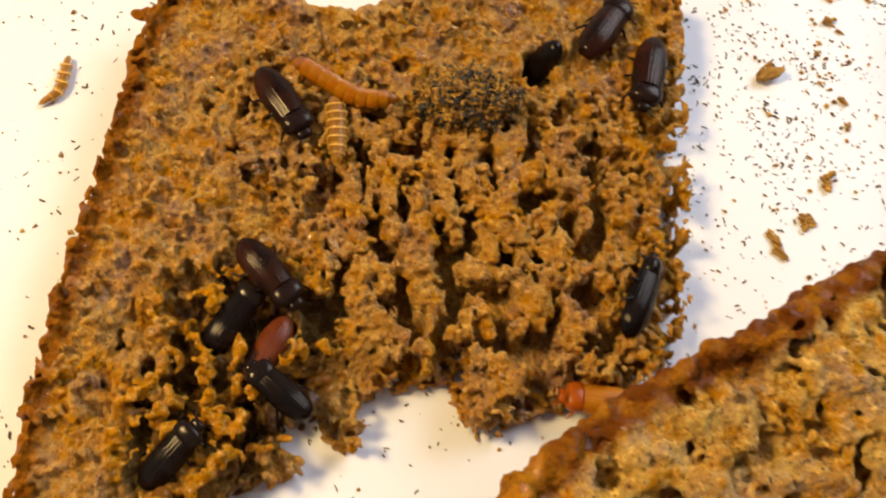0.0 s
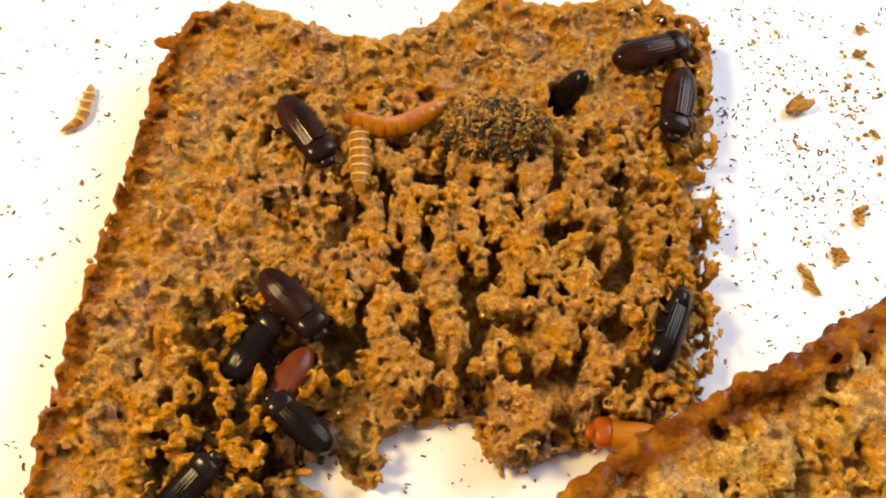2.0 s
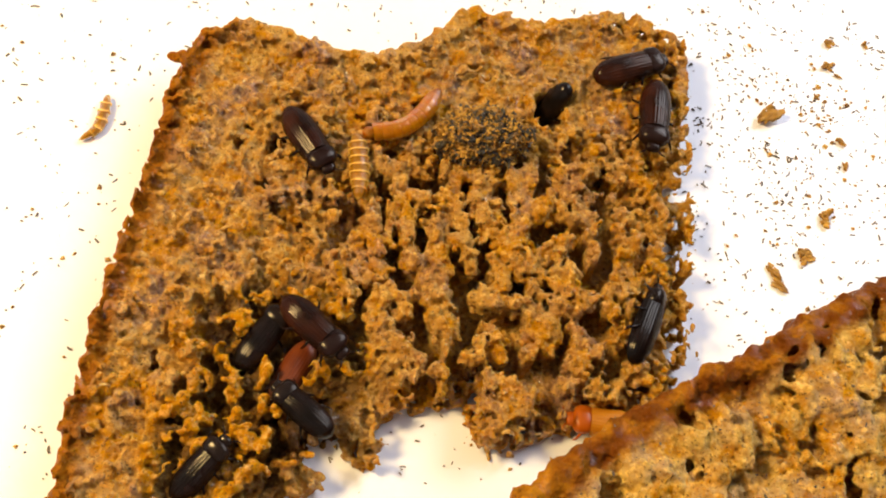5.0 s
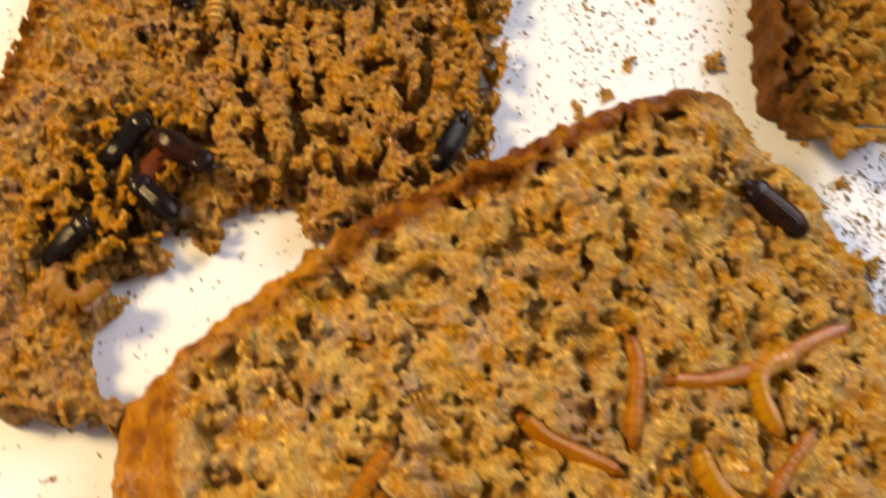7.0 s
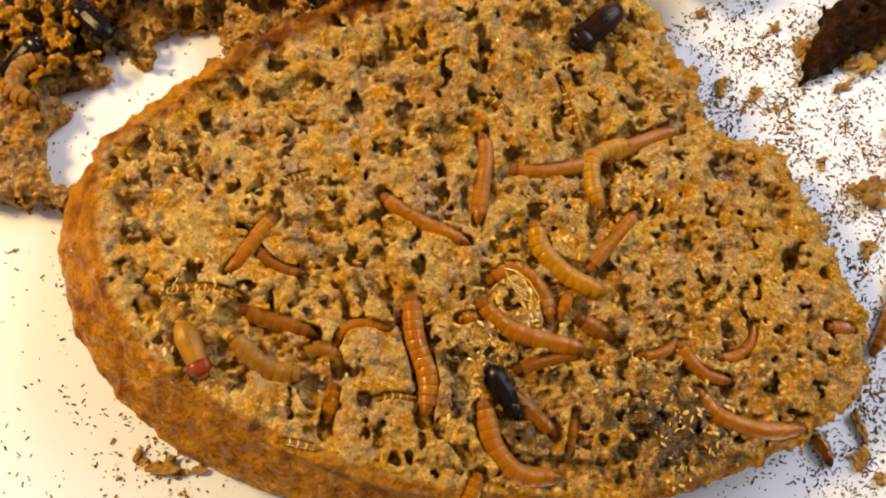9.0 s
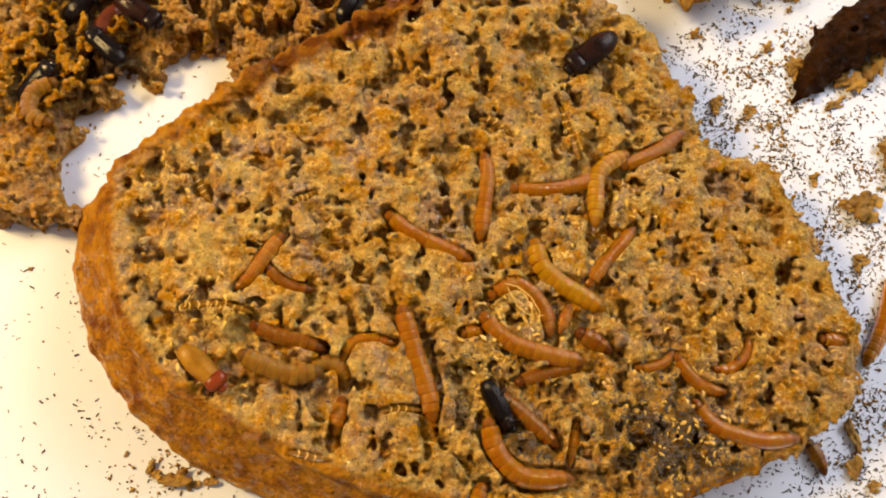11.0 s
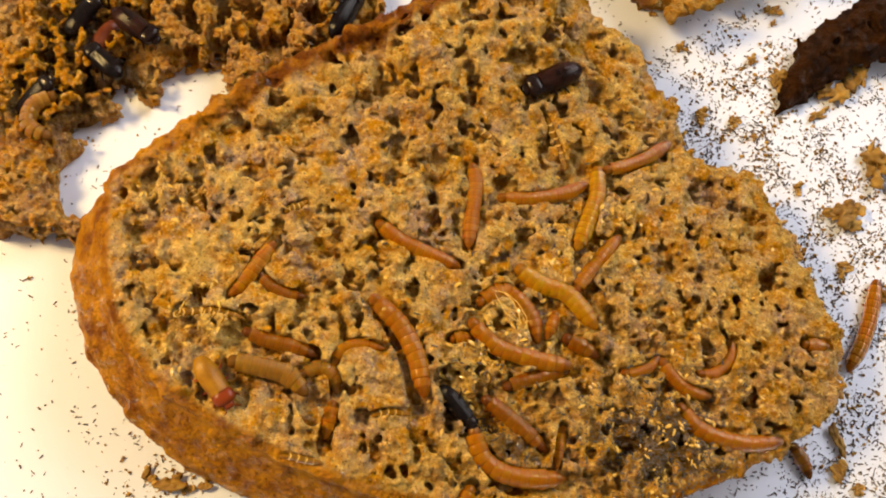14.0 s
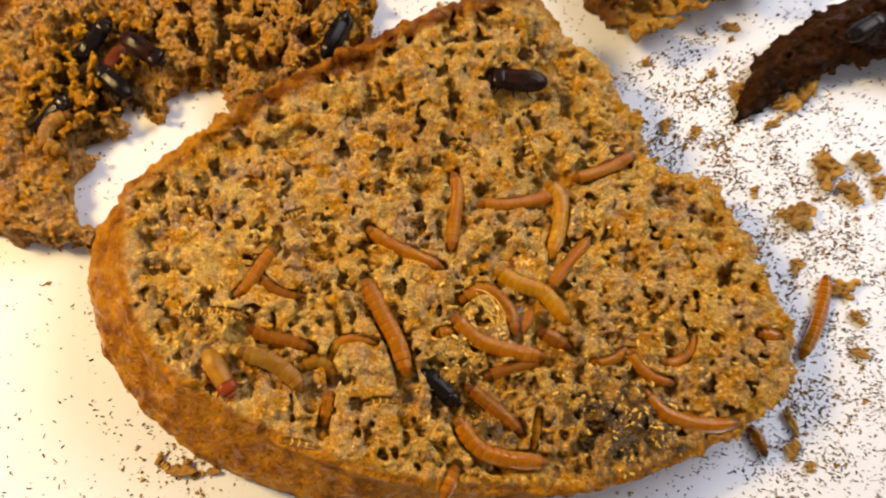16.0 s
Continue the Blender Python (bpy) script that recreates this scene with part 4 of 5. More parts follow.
    for x, y, r, wx, wy in ((37.5, 14, 2.6, 1.4, 1.0), (26, 7, 2.2, 1.1, 1.3), (82, 60, 1.8, 1.2, 1), (69, 24, 2.0, 1.3, 1), (119, 24, 2.0, 1.2, 1), (58, 3, 1.8, 1.4, 0.9), (15, -6, 1.8, 1.4, 0.8), (22, -23, 1.7, 1, 1.3), (84, 46, 1.8, 1, 1.2), (116, 46, 2.2, 1, 1.5), (136, -24, 2.2, 1.2, 1), (95, -33, 2.4, 1.3, 1.6), (56, -36, 2.6, 1.3, 1), (100, 8, 1.6, 1, 1), (133, 20, 1.3, 1, 1), (138, 12, 1.2, 1, 1)):
        loaf.cut(x, y, face_z(2, x, y) - 0.8, r, (wx, wy, 1.3), 0.8)
    loaf.roughen(0.5 + 0.5 * np.maximum(smooth(loaf.d_top, 0.0, 3.0), crumbly), (4.5, 0.32, 0.2), (2.0, 0.2, 0.1), (1.1, 0.16, 0.0))
    loaf.clear(2)
    # where droppings have soaked in
    soil = np.maximum(near(loaf, 132, -38, 27, 14), 0.9 * near(loaf, 99, -41, 14, 9)) + 0.22 * band(loaf.shape[:2], (3.2 * step, 3.2 * step), rng) + 0.12 * band(loaf.shape[:2], (1.4 * step, 1.4 * step), rng)
    soil = smooth(soil, 0.42, 0.72)
    soaked = 0.45 * smooth(-gy, 12, 40) * smooth(gx, 40, 75) * smooth(big + 0.3 * (mid - 0.5), 0.36, 0.56)
    soil = np.maximum(soil, 0.75 * smooth(-gy, 4, 26) * smooth(gx, 62, 84) * smooth(band(loaf.shape[:2], (3.4 * step, 3.4 * step), rng) + 0.7 * band(loaf.shape[:2], (1.3 * step, 1.3 * step), rng), 0.45, 1.5))
    below = lambda l, v: l.at(l.zf, v) - v[:, 2]

    def rind(l, v):
        edge = smooth(-l.at(l.d_top, v), -2.2, -0.3)
        back = smooth(0.62 * v[:, 1] - 0.5 * v[:, 0], -8, -2) * smooth(v[:, 0], 4, 20) * smooth(v[:, 1], 0, 15)
        edge = np.maximum(edge, back * smooth(-l.at(l.d_top, v) + 1.5 * l.at(mid, v), -5.0, -2.5))
        return np.maximum(edge, smooth(below(l, v), 5, 8)) * (1 - l.at(crumbly, v) * 0.85)

    loaf.build("bread_heel", BREAD_2, "thick tilted heel of brown rye bread swarming with mealworms", "bread", rind, lambda l, v: np.maximum(0.25 * smooth(l.at(gx, v) - 0.9 * l.at(gy, v), 112, 165), l.at(soaked, v)),
               lambda l, v: 0.85 * l.at(soil, v), lambda l, v: smooth(0.62 * v[:, 1] - 0.5 * v[:, 0], -10, -3) * smooth(v[:, 0], 18, 40) * (0.35 + 0.65 * smooth(l.at(mid, v), 0.35, 0.6)))
    return loaf


def far_slice():
    top = [(126, 150), (124.5, 101), (125, 85), (130, 78), (138, 73.5), (147, 80), (158, 87), (182, 97), (192, 120), (190, 150)]
    foot = [(126.5, 150), (124.8, 101), (125.3, 92), (130, 87), (138, 84.5), (146, 89), (156, 95), (178, 104), (188, 122), (188, 150)]
    loaf = Loaf(top, foot, (0.0, 0.0, 16.5), 0.62, 5)
    rng, step = loaf.rng, 1 / loaf.h
    big, mid = lattice2(loaf.shape[:2], (7 * step, 7 * step), rng), lattice2(loaf.shape[:2], (3 * step, 3 * step), rng)
    loaf.fill(6 * smooth(big, 0.5, 0.75) * smooth(loaf.d_top, 1.0, 5) + 1.5 * mid, 3.0 * (mid - 0.5), (0.35, 0.85))
    loaf.pores(1500, 0.6, 1.8, 2.0, 6.0, 2.0, None, 1.6)
    for k in range(36):
        x, y = rng.uniform(137, 182), rng.uniform(84, 140)
        loaf.cut(x, y, 15.0, rng.uniform(1.3, 2.6), (rng.uniform(0.9, 1.6), rng.uniform(0.9, 1.6), 2.2), 0.8)
    loaf.roughen(0.3 + 0.7 * smooth(loaf.d_top, 2.0, 6.0), (3.4, 0.7, 0.4), (1.6, 0.5, 0.3))
    gx, gy = np.meshgrid(loaf.x, loaf.y, indexing="ij")
    rind = lambda l, v: smooth(-v[:, 0] + 1.5 * l.at(mid, v), -134.0, -130.0)
    loaf.build("bread_piece", BREAD_3, "torn piece of brown bread with dark crust on the table", "bread", rind, lambda l, v: 0 * v[:, 0])
    return loaf


def crust_piece():
    top = [(170, 57), (172, 67), (176, 77), (184, 85), (195, 93), (214, 103), (240, 106), (252, 92), (240, 82), (222, 77), (208, 75), (196, 72), (184, 66), (176, 60)]
    foot = [(x + 0.02 * (205 - x), y + 0.03 * (84 - y)) for x, y in top]
    loaf = Loaf(top, foot, (0.11, 0.05, -13.0), 0.6, 7)
    rng, step = loaf.rng, 1 / loaf.h
    mid = lattice2(loaf.shape[:2], (4 * step, 4 * step), rng)
    fine = lattice2(loaf.shape[:2], (1.5 * step, 1.5 * step), rng)
    dome = 5.0 * smooth(-loaf.d_top, -7, 0)
    loaf.fill(dome + 1.4 * mid + 0.6 * fine, 1.6 * (mid - 0.5))
    # hollow below, where the crumb has been eaten away
    for x, y, z, r in ((192, 70, 1.5, 5.0), (203, 75, 2.0, 7.0), (216, 80, 2.5, 8.5), (230, 85, 3.0, 9.5)):
        loaf.cut(x, y, z, r, (1.3, 1.5, 0.8), 1.0)
    loaf.pores(260, 0.6, 1.4, 2.0, 2.0, 2.0, None, 1.4)
    loaf.roughen(1 + 0 * mid, (2.6, 0.35, 0.4), (1.4, 0.3, 0.2))
    loaf.build("crust_piece", BREAD_4, "dark brown curled piece of bread crust on white table", "bread crust", lambda l, v: smooth(v[:, 2] - l.at(l.zf, v), -12.0, -9.0), lambda l, v: 0 * v[:, 0])
    return loaf


LOAVES = [gnawed_slice(), heel_slice(), far_slice(), crust_piece()]


# ---- beetles ----
def grid_faces(nu, nv, closed=False):
    i, j = np.meshgrid(np.arange(nu - 1), np.arange(nv if closed else nv - 1), indexing="ij")
    j2 = (j + 1) % nv
    return np.stack([i * nv + j, i * nv + j2, (i + 1) * nv + j2, (i + 1) * nv + j], -1).reshape(-1, 4)


def tube(points, radii, n=8):
    """Vertices and faces of a round tube along points."""
    p = np.array(points, float)
    t = np.gradient(p, axis=0)
    t /= np.linalg.norm(t, axis=1)[:, None]
    side = np.cross(t, (0, 0, 1.0))
    side[np.linalg.norm(side, axis=1) < 1e-3] = (1, 0, 0)
    side /= np.linalg.norm(side, axis=1)[:, None]
    up = np.cross(side, t)
    a = np.linspace(0, 2 * math.pi, n, endpoint=False)
    ring = p[:, None] + np.array(radii)[:, None, None] * (np.cos(a)[None, :, None] * side[:, None] + np.sin(a)[None, :, None] * up[:, None])
    return ring.reshape(-1, 3), grid_faces(len(p), n, True)[:, ::-1]


def elytron_mesh(sign, m):
    nu, nv = 30, 66
    s = np.linspace(0.0, 1, nu)
    w = np.where(s < 0.55, np.sqrt(np.clip(1 - np.clip(1 - s / 0.55, 0, 1) ** 2.3, 0, 1)), 1 - 0.10 * ((s - 0.55) / 0.45) ** 2)
    v = np.linspace(0, 0.62 * math.pi, nv)
    groove = np.exp(-((((v / v[-1] * 9) % 1) - 0.5) / 0.20) ** 2) * (v > 0.05)
    r = 1 - 0.022 * groove[None, :] * smooth(s, 0.04, 0.2)[:, None]
    x = sign * (2.75 * w[:, None] * np.sin(v)[None, :] * r + 0.02)
    z = 1.35 + 2.35 * (w ** 0.75)[:, None] * np.cos(v)[None, :] * r
    y = np.repeat((-7.6 + 10.4 * s)[:, None], nv, 1)
    f = grid_faces(nu, nv)
    return mesh_from("elytron", np.stack([x, y, z], -1).reshape(-1, 3) * MM, f if sign < 0 else f[:, ::-1], m)


def lump_mesh(name, centre, size, m, power=2.0, nu=14, nv=20):
    """A rounded body, squarer for a higher power."""
    a, b = np.linspace(-math.pi / 2, math.pi / 2, nu), np.linspace(0, 2 * math.pi, nv, endpoint=False)
    e = 2 / power
    sp = lambda q: np.sign(q) * np.abs(q) ** e
    y = np.repeat(sp(np.sin(a))[:, None], nv, 1)
    x = sp(np.cos(a))[:, None] * sp(np.cos(b))[None, :]
    z = sp(np.cos(a))[:, None] * sp(np.sin(b))[None, :]
    v = np.stack([x, y, z], -1).reshape(-1, 3) * np.array(size) + np.array(centre)
    return mesh_from(name, v * MM, grid_faces(nu, nv, True), m)


def leg_mesh(sign, y, reach, sweep, m):
    hip, knee = np.array([sign * 1.5, y, 1.0]), np.array([sign * (1.5 + 0.55 * reach), y + 0.4 * sweep, 1.5])
    foot, toe = np.array([sign * (1.5 + 0.95 * reach), y + 1.0 * sweep, 0.35]), np.array([sign * (1.5 + 1.05 * reach), y + 1.5 * sweep, 0.12])
    pts = [hip, (hip + knee) / 2 + (0, 0, 0.15), knee, (knee + foot) / 2, foot, (foot + toe) / 2, toe]
    v, f = tube(pts, [0.36, 0.40, 0.27, 0.24, 0.18, 0.11, 0.07])
    return mesh_from("leg", v * MM, f, m)


def antenna_mesh(sign, m):
    pts = [(sign * (0.7 + 0.22 * k), 6.5 + 0.30 * k - 0.02 * k * k, 1.4 - 0.02 * k) for k in range(8)]
    v, f = tube(pts, [0.10 + 0.04 * (k % 2) for k in range(8)], 6)
    return mesh_from("antenna", v * MM, f, m)


BEETLE_LABELS = {"dark_brown": "glossy dark brown mealworm beetle with ribbed wing cases", "black": "shiny black mealworm beetle with ribbed wing cases", "red_brown": "reddish brown mealworm beetle half hidden under others",
                 "orange": "freshly moulted orange mealworm beetle at the bread's edge", "callow": "pale golden young beetle with a red head on bread"}
BEETLES = {}


def beetle(kind):
    if kind in BEETLES:
        return copy_thing(BEETLES[kind], Matrix())
    shell, dark = SHELLS[kind]
    ob = empty("beetle", BEETLE_LABELS[kind], "beetle", "beetles")
    part("elytron", elytron_mesh(-1, shell), ob)
    part("elytron", elytron_mesh(1, shell), ob)
    part("abdomen", lump_mesh("abdomen", (0, -2.2, 1.35), (2.5, 5.0, 1.1), dark), ob)
    part("pronotum", lump_mesh("pronotum", (0, 4.0, 1.8), (2.66, 1.95, 1.55), dark, 2.7), ob)
    part("head", lump_mesh("head", (0, 6.1, 1.35), (1.35, 0.95, 0.8), dark, 2.5), ob)
    for sign in (-1, 1):
        part("antenna", antenna_mesh(sign, dark), ob)
        for y, reach, sweep in ((3.8, 1.9, 1.1), (1.0, 2.1, -0.6), (-1.6, 2.3, -1.8)):
            part("leg", leg_mesh(sign, y, reach, sweep, dark), ob)
    BEETLES[kind] = ob
    return ob


# ---- larvae ----
def segment_mesh(name, profile, m, n=18):
    """A round segment of unit length and radius, from (along, radius) pairs."""
    p = np.array(profile)
    a = np.linspace(0, 2 * math.pi, n, endpoint=False)
    v = np.stack([p[:, 1:2] * np.cos(a), np.repeat(p[:, :1], n, 1), p[:, 1:2] * np.sin(a)], -1).reshape(-1, 3)
    return mesh_from(name, v, grid_faces(len(p), n, True), m)


RING = [(-0.5, 0.925), (-0.42, 0.968), (-0.25, 0.993), (0.0, 1.0), (0.22, 0.997), (0.42, 0.975), (0.53, 0.935)]
HEAD = [(-0.5, 0.75), (-0.35, 0.93), (0.0, 0.96), (0.3, 0.8), (0.48, 0.5), (0.53, 0.05)]
TAIL = [(-0.62, 0.03), (-0.55, 0.2), (-0.35, 0.55), (-0.05, 0.85), (0.3, 0.97), (0.5, 0.9)]
SEGMENTS = {}


def hoop_mesh():
    """The raised golden joint of a shed skin: half a hoop of unit radius, a little crumpled."""
    a = np.linspace(-0.15, math.pi + 0.15, 9)
    r = 1.06 + 0.05 * np.sin(5 * a)
    v, f = tube(np.stack([r * np.cos(a), 0.08 * np.sin(3 * a), r * np.sin(a)], 1), [0.09] * 9, 5)
    return mesh_from("hoop", v, f, thread_m)


HOOP = hoop_mesh()
WORM_LABELS = {"amber": "amber mealworm with ringed glossy body", "yellow": "plump yellow mealworm with ringed glossy body", "brown": "dark amber mealworm half sunk in crumb", "dun": "thick dull brown mealworm in a hollow", "skin": "empty golden shed mealworm skin"}


def larva(kind, on, thick, lift, shapes):
    """A larva of rigid rings strung along its line; returns the thing, its rings and their rows of poses."""
    if kind not in SEGMENTS:
        skin, shell = FLESH[kind]
        leg = mesh_from("leg", *[np.array(q) for q in tube([(0, 0, 0), (0.3, 0.1, -0.5), (0.45, 0.3, -0.95)], [0.16, 0.12, 0.04], 6)], shell)
        SEGMENTS[kind] = segment_mesh("segment", RING, skin), segment_mesh("head", HEAD, shell), segment_mesh("tail", TAIL, shell), leg
    ring, head, tail, leg = SEGMENTS[kind]
    place = {0: "on white table", 1: "on the gnawed slice", 2: "on the bread heel"}[on]
    ob = empty("shed_skin" if kind == "skin" else "mealworm", f"{WORM_LABELS[kind]} {place}", "shed skin" if kind == "skin" else "mealworm", "shed skins" if kind == "skin" else "mealworms")
    lift -= 0.5 if on == 2 and kind != "skin" else 0.0
    lines = [(t, *spine(on, lift, pts, 81)) for t, pts in shapes]
    size = float(np.mean([s for _, _, s in lines]))
    rings = int(np.clip(round(size / 1.75), 5, 13))
    step = size / rings
    rows = []
    for t, line, total in lines:
        e = (np.arange(rings) + 0.5) * step
        far = np.linspace(0, total, len(line))
        p = np.stack([np.interp(e, far, line[:, k]) for k in range(3)], 1)
        over = e > total
        if over.any():
            d = (line[-1] - line[-2]) / np.linalg.norm(line[-1] - line[-2])
            p[over] = line[-1] + (e[over] - total)[:, None] * d
        ahead = -np.gradient(p, axis=0)
        rows.append((t, p * MM, ahead))
    base = [Vector(p.mean(0)) for _, p, _ in rows]
    parts = []
    for k in range(rings):
        name = "head" if k == 0 else "tail" if k == rings - 1 else "segment"
        r = thick * (0.72 if k == 0 else 0.93 if k == 1 else 0.85 if k == rings - 2 else 0.66 if k == rings - 1 else 1.0)
        seg = part(name, {"head": head, "tail": tail}.get(name, ring), ob)
        seg.scale = (r * MM, step * (1.1 if 0 < k < rings - 1 else 1.25) * MM, r * 0.93 * MM)
        parts.append(seg)
        if kind == "skin" and 0 < k < rings - 1:
            part("hoop", HOOP, seg, m=Matrix.Translation((0, 0.4, 0)))
        elif 1 <= k <= 3:
            for sign in (-1, 1):
                lg = part("leg", leg, seg)
                lg.matrix_basis = Matrix.Translation((sign * 0.75, 0, -0.5)) @ Matrix.Diagonal((sign * 0.9, 0.9, 0.8, 1))
    poses = []
    for (t, p, ahead), centre in zip(rows, base):
        turns = [Vector(a).to_track_quat("Y", "Z").to_matrix().to_4x4() for a in ahead]
        poses.append((t, Matrix.Translation(centre), [Matrix.Translation(Vector(q) - centre) @ turn for q, turn in zip(p, turns)]))
    ob.matrix_basis = poses[0][1]
    for seg, m in zip(parts, poses[0][2]):
        seg.location, seg.rotation_euler = m.translation, m.to_euler()
    return ob, parts, poses


LARVAE = [larva(*w) for w in WORMS]

CREEPERS = []
for kind, on, lift, lean, nose, size, rows in TRACKS:
    ob = beetle(kind)
    poses = [(t, pose(x * MM, y * MM, (face_z(on, x, y) + lift) * MM, nose, lean, turn)) for t, x, y, turn in rows]
    ob.matrix_basis = poses[0][1] @ Matrix.Diagonal((size, size, size, 1))
    CREEPERS.append((ob, poses))


# ---- dark clump, crumbs, droppings ----
def rough_lump(name, size, seed, m, amount=0.35, level=4):
    bm = bmesh.new()
    bmesh.ops.create_icosphere(bm, subdivisions=level, radius=1)
    o = Vector((seed * 3.1, seed * 1.7, 0))
    for v in bm.verts:
        k = 1 + amount * (noise.noise(v.co * 1.6 + o) + 0.7 * noise.noise(v.co * 4 + o) + 0.35 * noise.noise(v.co * 9 + o) + 0.2 * noise.noise(v.co * 19 + o))
        v.co = Vector((v.co.x * size[0] * k, v.co.y * size[1] * k, v.co.z * size[2] * k)) * MM
    for f in bm.faces:
        f.smooth = True
    me = bpy.data.meshes.new(name)
    bm.to_mesh(me)
    bm.free()
    me.materials.append(m)
    return me


clump = empty("mouldy_clump", "dark crusted clump of droppings and crumbs on the bread", "clump")
clump.matrix_basis = pose(22.3 * MM, 104 * MM, 12.0 * MM, 0, 0, 8)
core = rough_lump("core", (8.6, 4.9, 5.0), 3, mould_m, 0.34, 5)
part("core", core, clump)


def torn_crumb(seed):
    """A ragged crumb: grains of several sizes grown together, with shreds standing off."""
    rng = np.random.default_rng(seed)
    h, n = 0.055, (40, 40, 20)
    g = np.stack(np.meshgrid(*[h * (np.arange(k) - (k / 2 if d < 2 else 2)) for d, k in enumerate(n)], indexing="ij"), -1)
    field, at = np.full(n, -1.0), [np.array([0.0, 0.0, 0.2])]
    for k in range(15):
        a, r = rng.random() * 6.283, rng.uniform(0.13, 0.26)
        c = at[rng.integers(0, len(at))] + 1.3 * r * np.array([math.cos(a), math.sin(a), rng.uniform(-0.3, 0.5)])
        c = np.clip(c, (-0.75, -0.75, 0.08), (0.75, 0.75, 0.55))
        at.append(c)
        field = np.maximum(field, r - np.linalg.norm((g - c) / (1, 1, 0.8), axis=-1))
    field += 0.045 * band(n, (3.0, 3.0, 3.0), rng)
    field[[0, -1]], field[:, [0, -1]], field[:, :, [0, -1]] = -1, -1, -1
    v, f = surface(field.astype(np.float32), np.array([-h * n[0] / 2, -h * n[1] / 2, -2 * h]), h)
    return mesh_from("crumb", v * MM, f, crumb_m)


crumb_meshes = [torn_crumb(20 + k) for k in range(8)]


def crumb(x, y, size, long=1.0, turn=0.0):
    ob = new("crumb", crumb_meshes[int(abs(x * 7 + y * 3)) % 8])
    ob.matrix_basis = pose(x * MM, y * MM, 0.15 * size * MM, 0, 0, turn + x * 40 % 50) @ Matrix.Diagonal((1.35 * size * long, 1.35 * size, 1.2 * size, 1))
    return tagged(ob, "small golden brown bread crumb on white table", "crumb", "crumbs")

crumb(84.3, 124.1, 2.9, 1.6, 20)
crumb(89.1, 91.1, 1.5, 1.3, 0)
crumb(93.8, 100.3, 1.8, 1.2, 0)
crumb(82.3, 85.0, 1.1, 3.3, 110)
crumb(100.6, 119.7, 1.2, 1.3, 0)
crumb(100.0, 138.7, 1.3, 1.3, 0)
crumb(109.4, 146.4, 0.9, 1.3, 0)
crumb(102.2, 137.2, 0.8, 1.3, 0)
crumb(96.6, 130.6, 0.7, 1.3, 0)
crumb(100.3, 113.5, 0.9, 1.9, 80)
crumb(101.3, 146.2, 1.3, 1.3, 0)
crumb(66.1, 92.3, 0.5, 1.3, 0)
crumb(91.6, 105.9, 0.5, 1.3, 0)
crumb(148.9, 54.3, 2.2, 1.3, 0)
crumb(159.0, 54.3, 1.9, 1.3, 0)
crumb(164.0, 50.3, 1.2, 1.3, 0)
crumb(144.7, 74.4, 1.5, 1.3, 0)
crumb(164.9, 72.6, 1.6, 1.3, 0)
crumb(172.1, 67.8, 3.0, 1.4, 0)
crumb(188.6, 30.3, 4.6, 1.4, 0)
crumb(197.0, 44.4, 5.4, 1.0, 0)
crumb(171.6, 89.9, 1.7, 1.3, 0)
crumb(171.0, 85.1, 1.0, 1.3, 0)
crumb(175.2, 35.8, 1.7, 1.3, 0)
crumb(182.7, 57.7, 1.5, 2.6, 20)
crumb(183.2, -32.2, 2.3, 2.2, 75)
crumb(178.5, 11.0, 0.9, 1.3, 0)
crumb(181.8, -11.1, 0.8, 1.3, 0)
crumb(155.4, 48.3, 0.9, 1.3, 0)
crumb(22.7, -52.1, 2.9, 1.9, 10)
crumb(17.8, -51.4, 1.9, 1.4, 40)
crumb(27.2, -53.6, 1.6, 1.5, 70)
crumb(185.0, 66.5, 4.6, 1.2, 30)
crumb(191.5, 70.0, 4.0, 1.4, 80)
crumb(30.7, -52.0, 1.8, 1.5, 0)
crumb(40.5, -51.6, 1.6, 1.5, 0)
crumb(-17.4, -6.3, 0.6, 1.3, 0)
crumb(11.1, -47.7, 0.7, 1.3, 0)
crumb(146.9, 44.1, 0.8, 1.3, 0)
crumb(169.3, 89.7, 1.5, 1.3, 0)
crumb(171.1, 67.6, 2.1, 1.7, 60)
crumb(183.8, 30.3, 3.4, 1.6, 0)
crumb(186.8, 14.8, 2.2, 1.3, 0)
crumb(200.1, 6.7, 3.4, 1.5, 0)
crumb(204.3, 0.4, 2.6, 1.3, 0)
crumb(203.2, -9.4, 2.4, 1.8, -30)
crumb(182.4, -36.4, 2.4, 2.0, 75)
crumb(187.4, -41.4, 1.8, 1.3, 0)
crumb(204.1, -22.8, 0.9, 1.3, 0)
crumb(197.4, 45.2, 2.6, 2.3, 30)
crumb(211.3, 48.2, 3.6, 2.0, 20)
crumb(205.4, 37.9, 3.9, 1.6, 0)
crumb(213.3, 41.2, 3.4, 1.3, 0)
crumb(115.7, 102.1, 2.8, 1.1, 0)
crumb(93.5, 99.8, 1.3, 1.3, 0)
crumb(89.0, 92.3, 1.5, 1.4, 0)
crumb(81.8, 87.5, 1.2, 2.2, 100)
crumb(145.5, 74.5, 0.9, 1.3, 0)
crumb(149.3, 55.1, 1.9, 1.3, 0)
crumb(136.1, 84.7, 1.0, 1.3, 0)
crumb(-0.5, 20.8, 0.3, 2.3, 80)


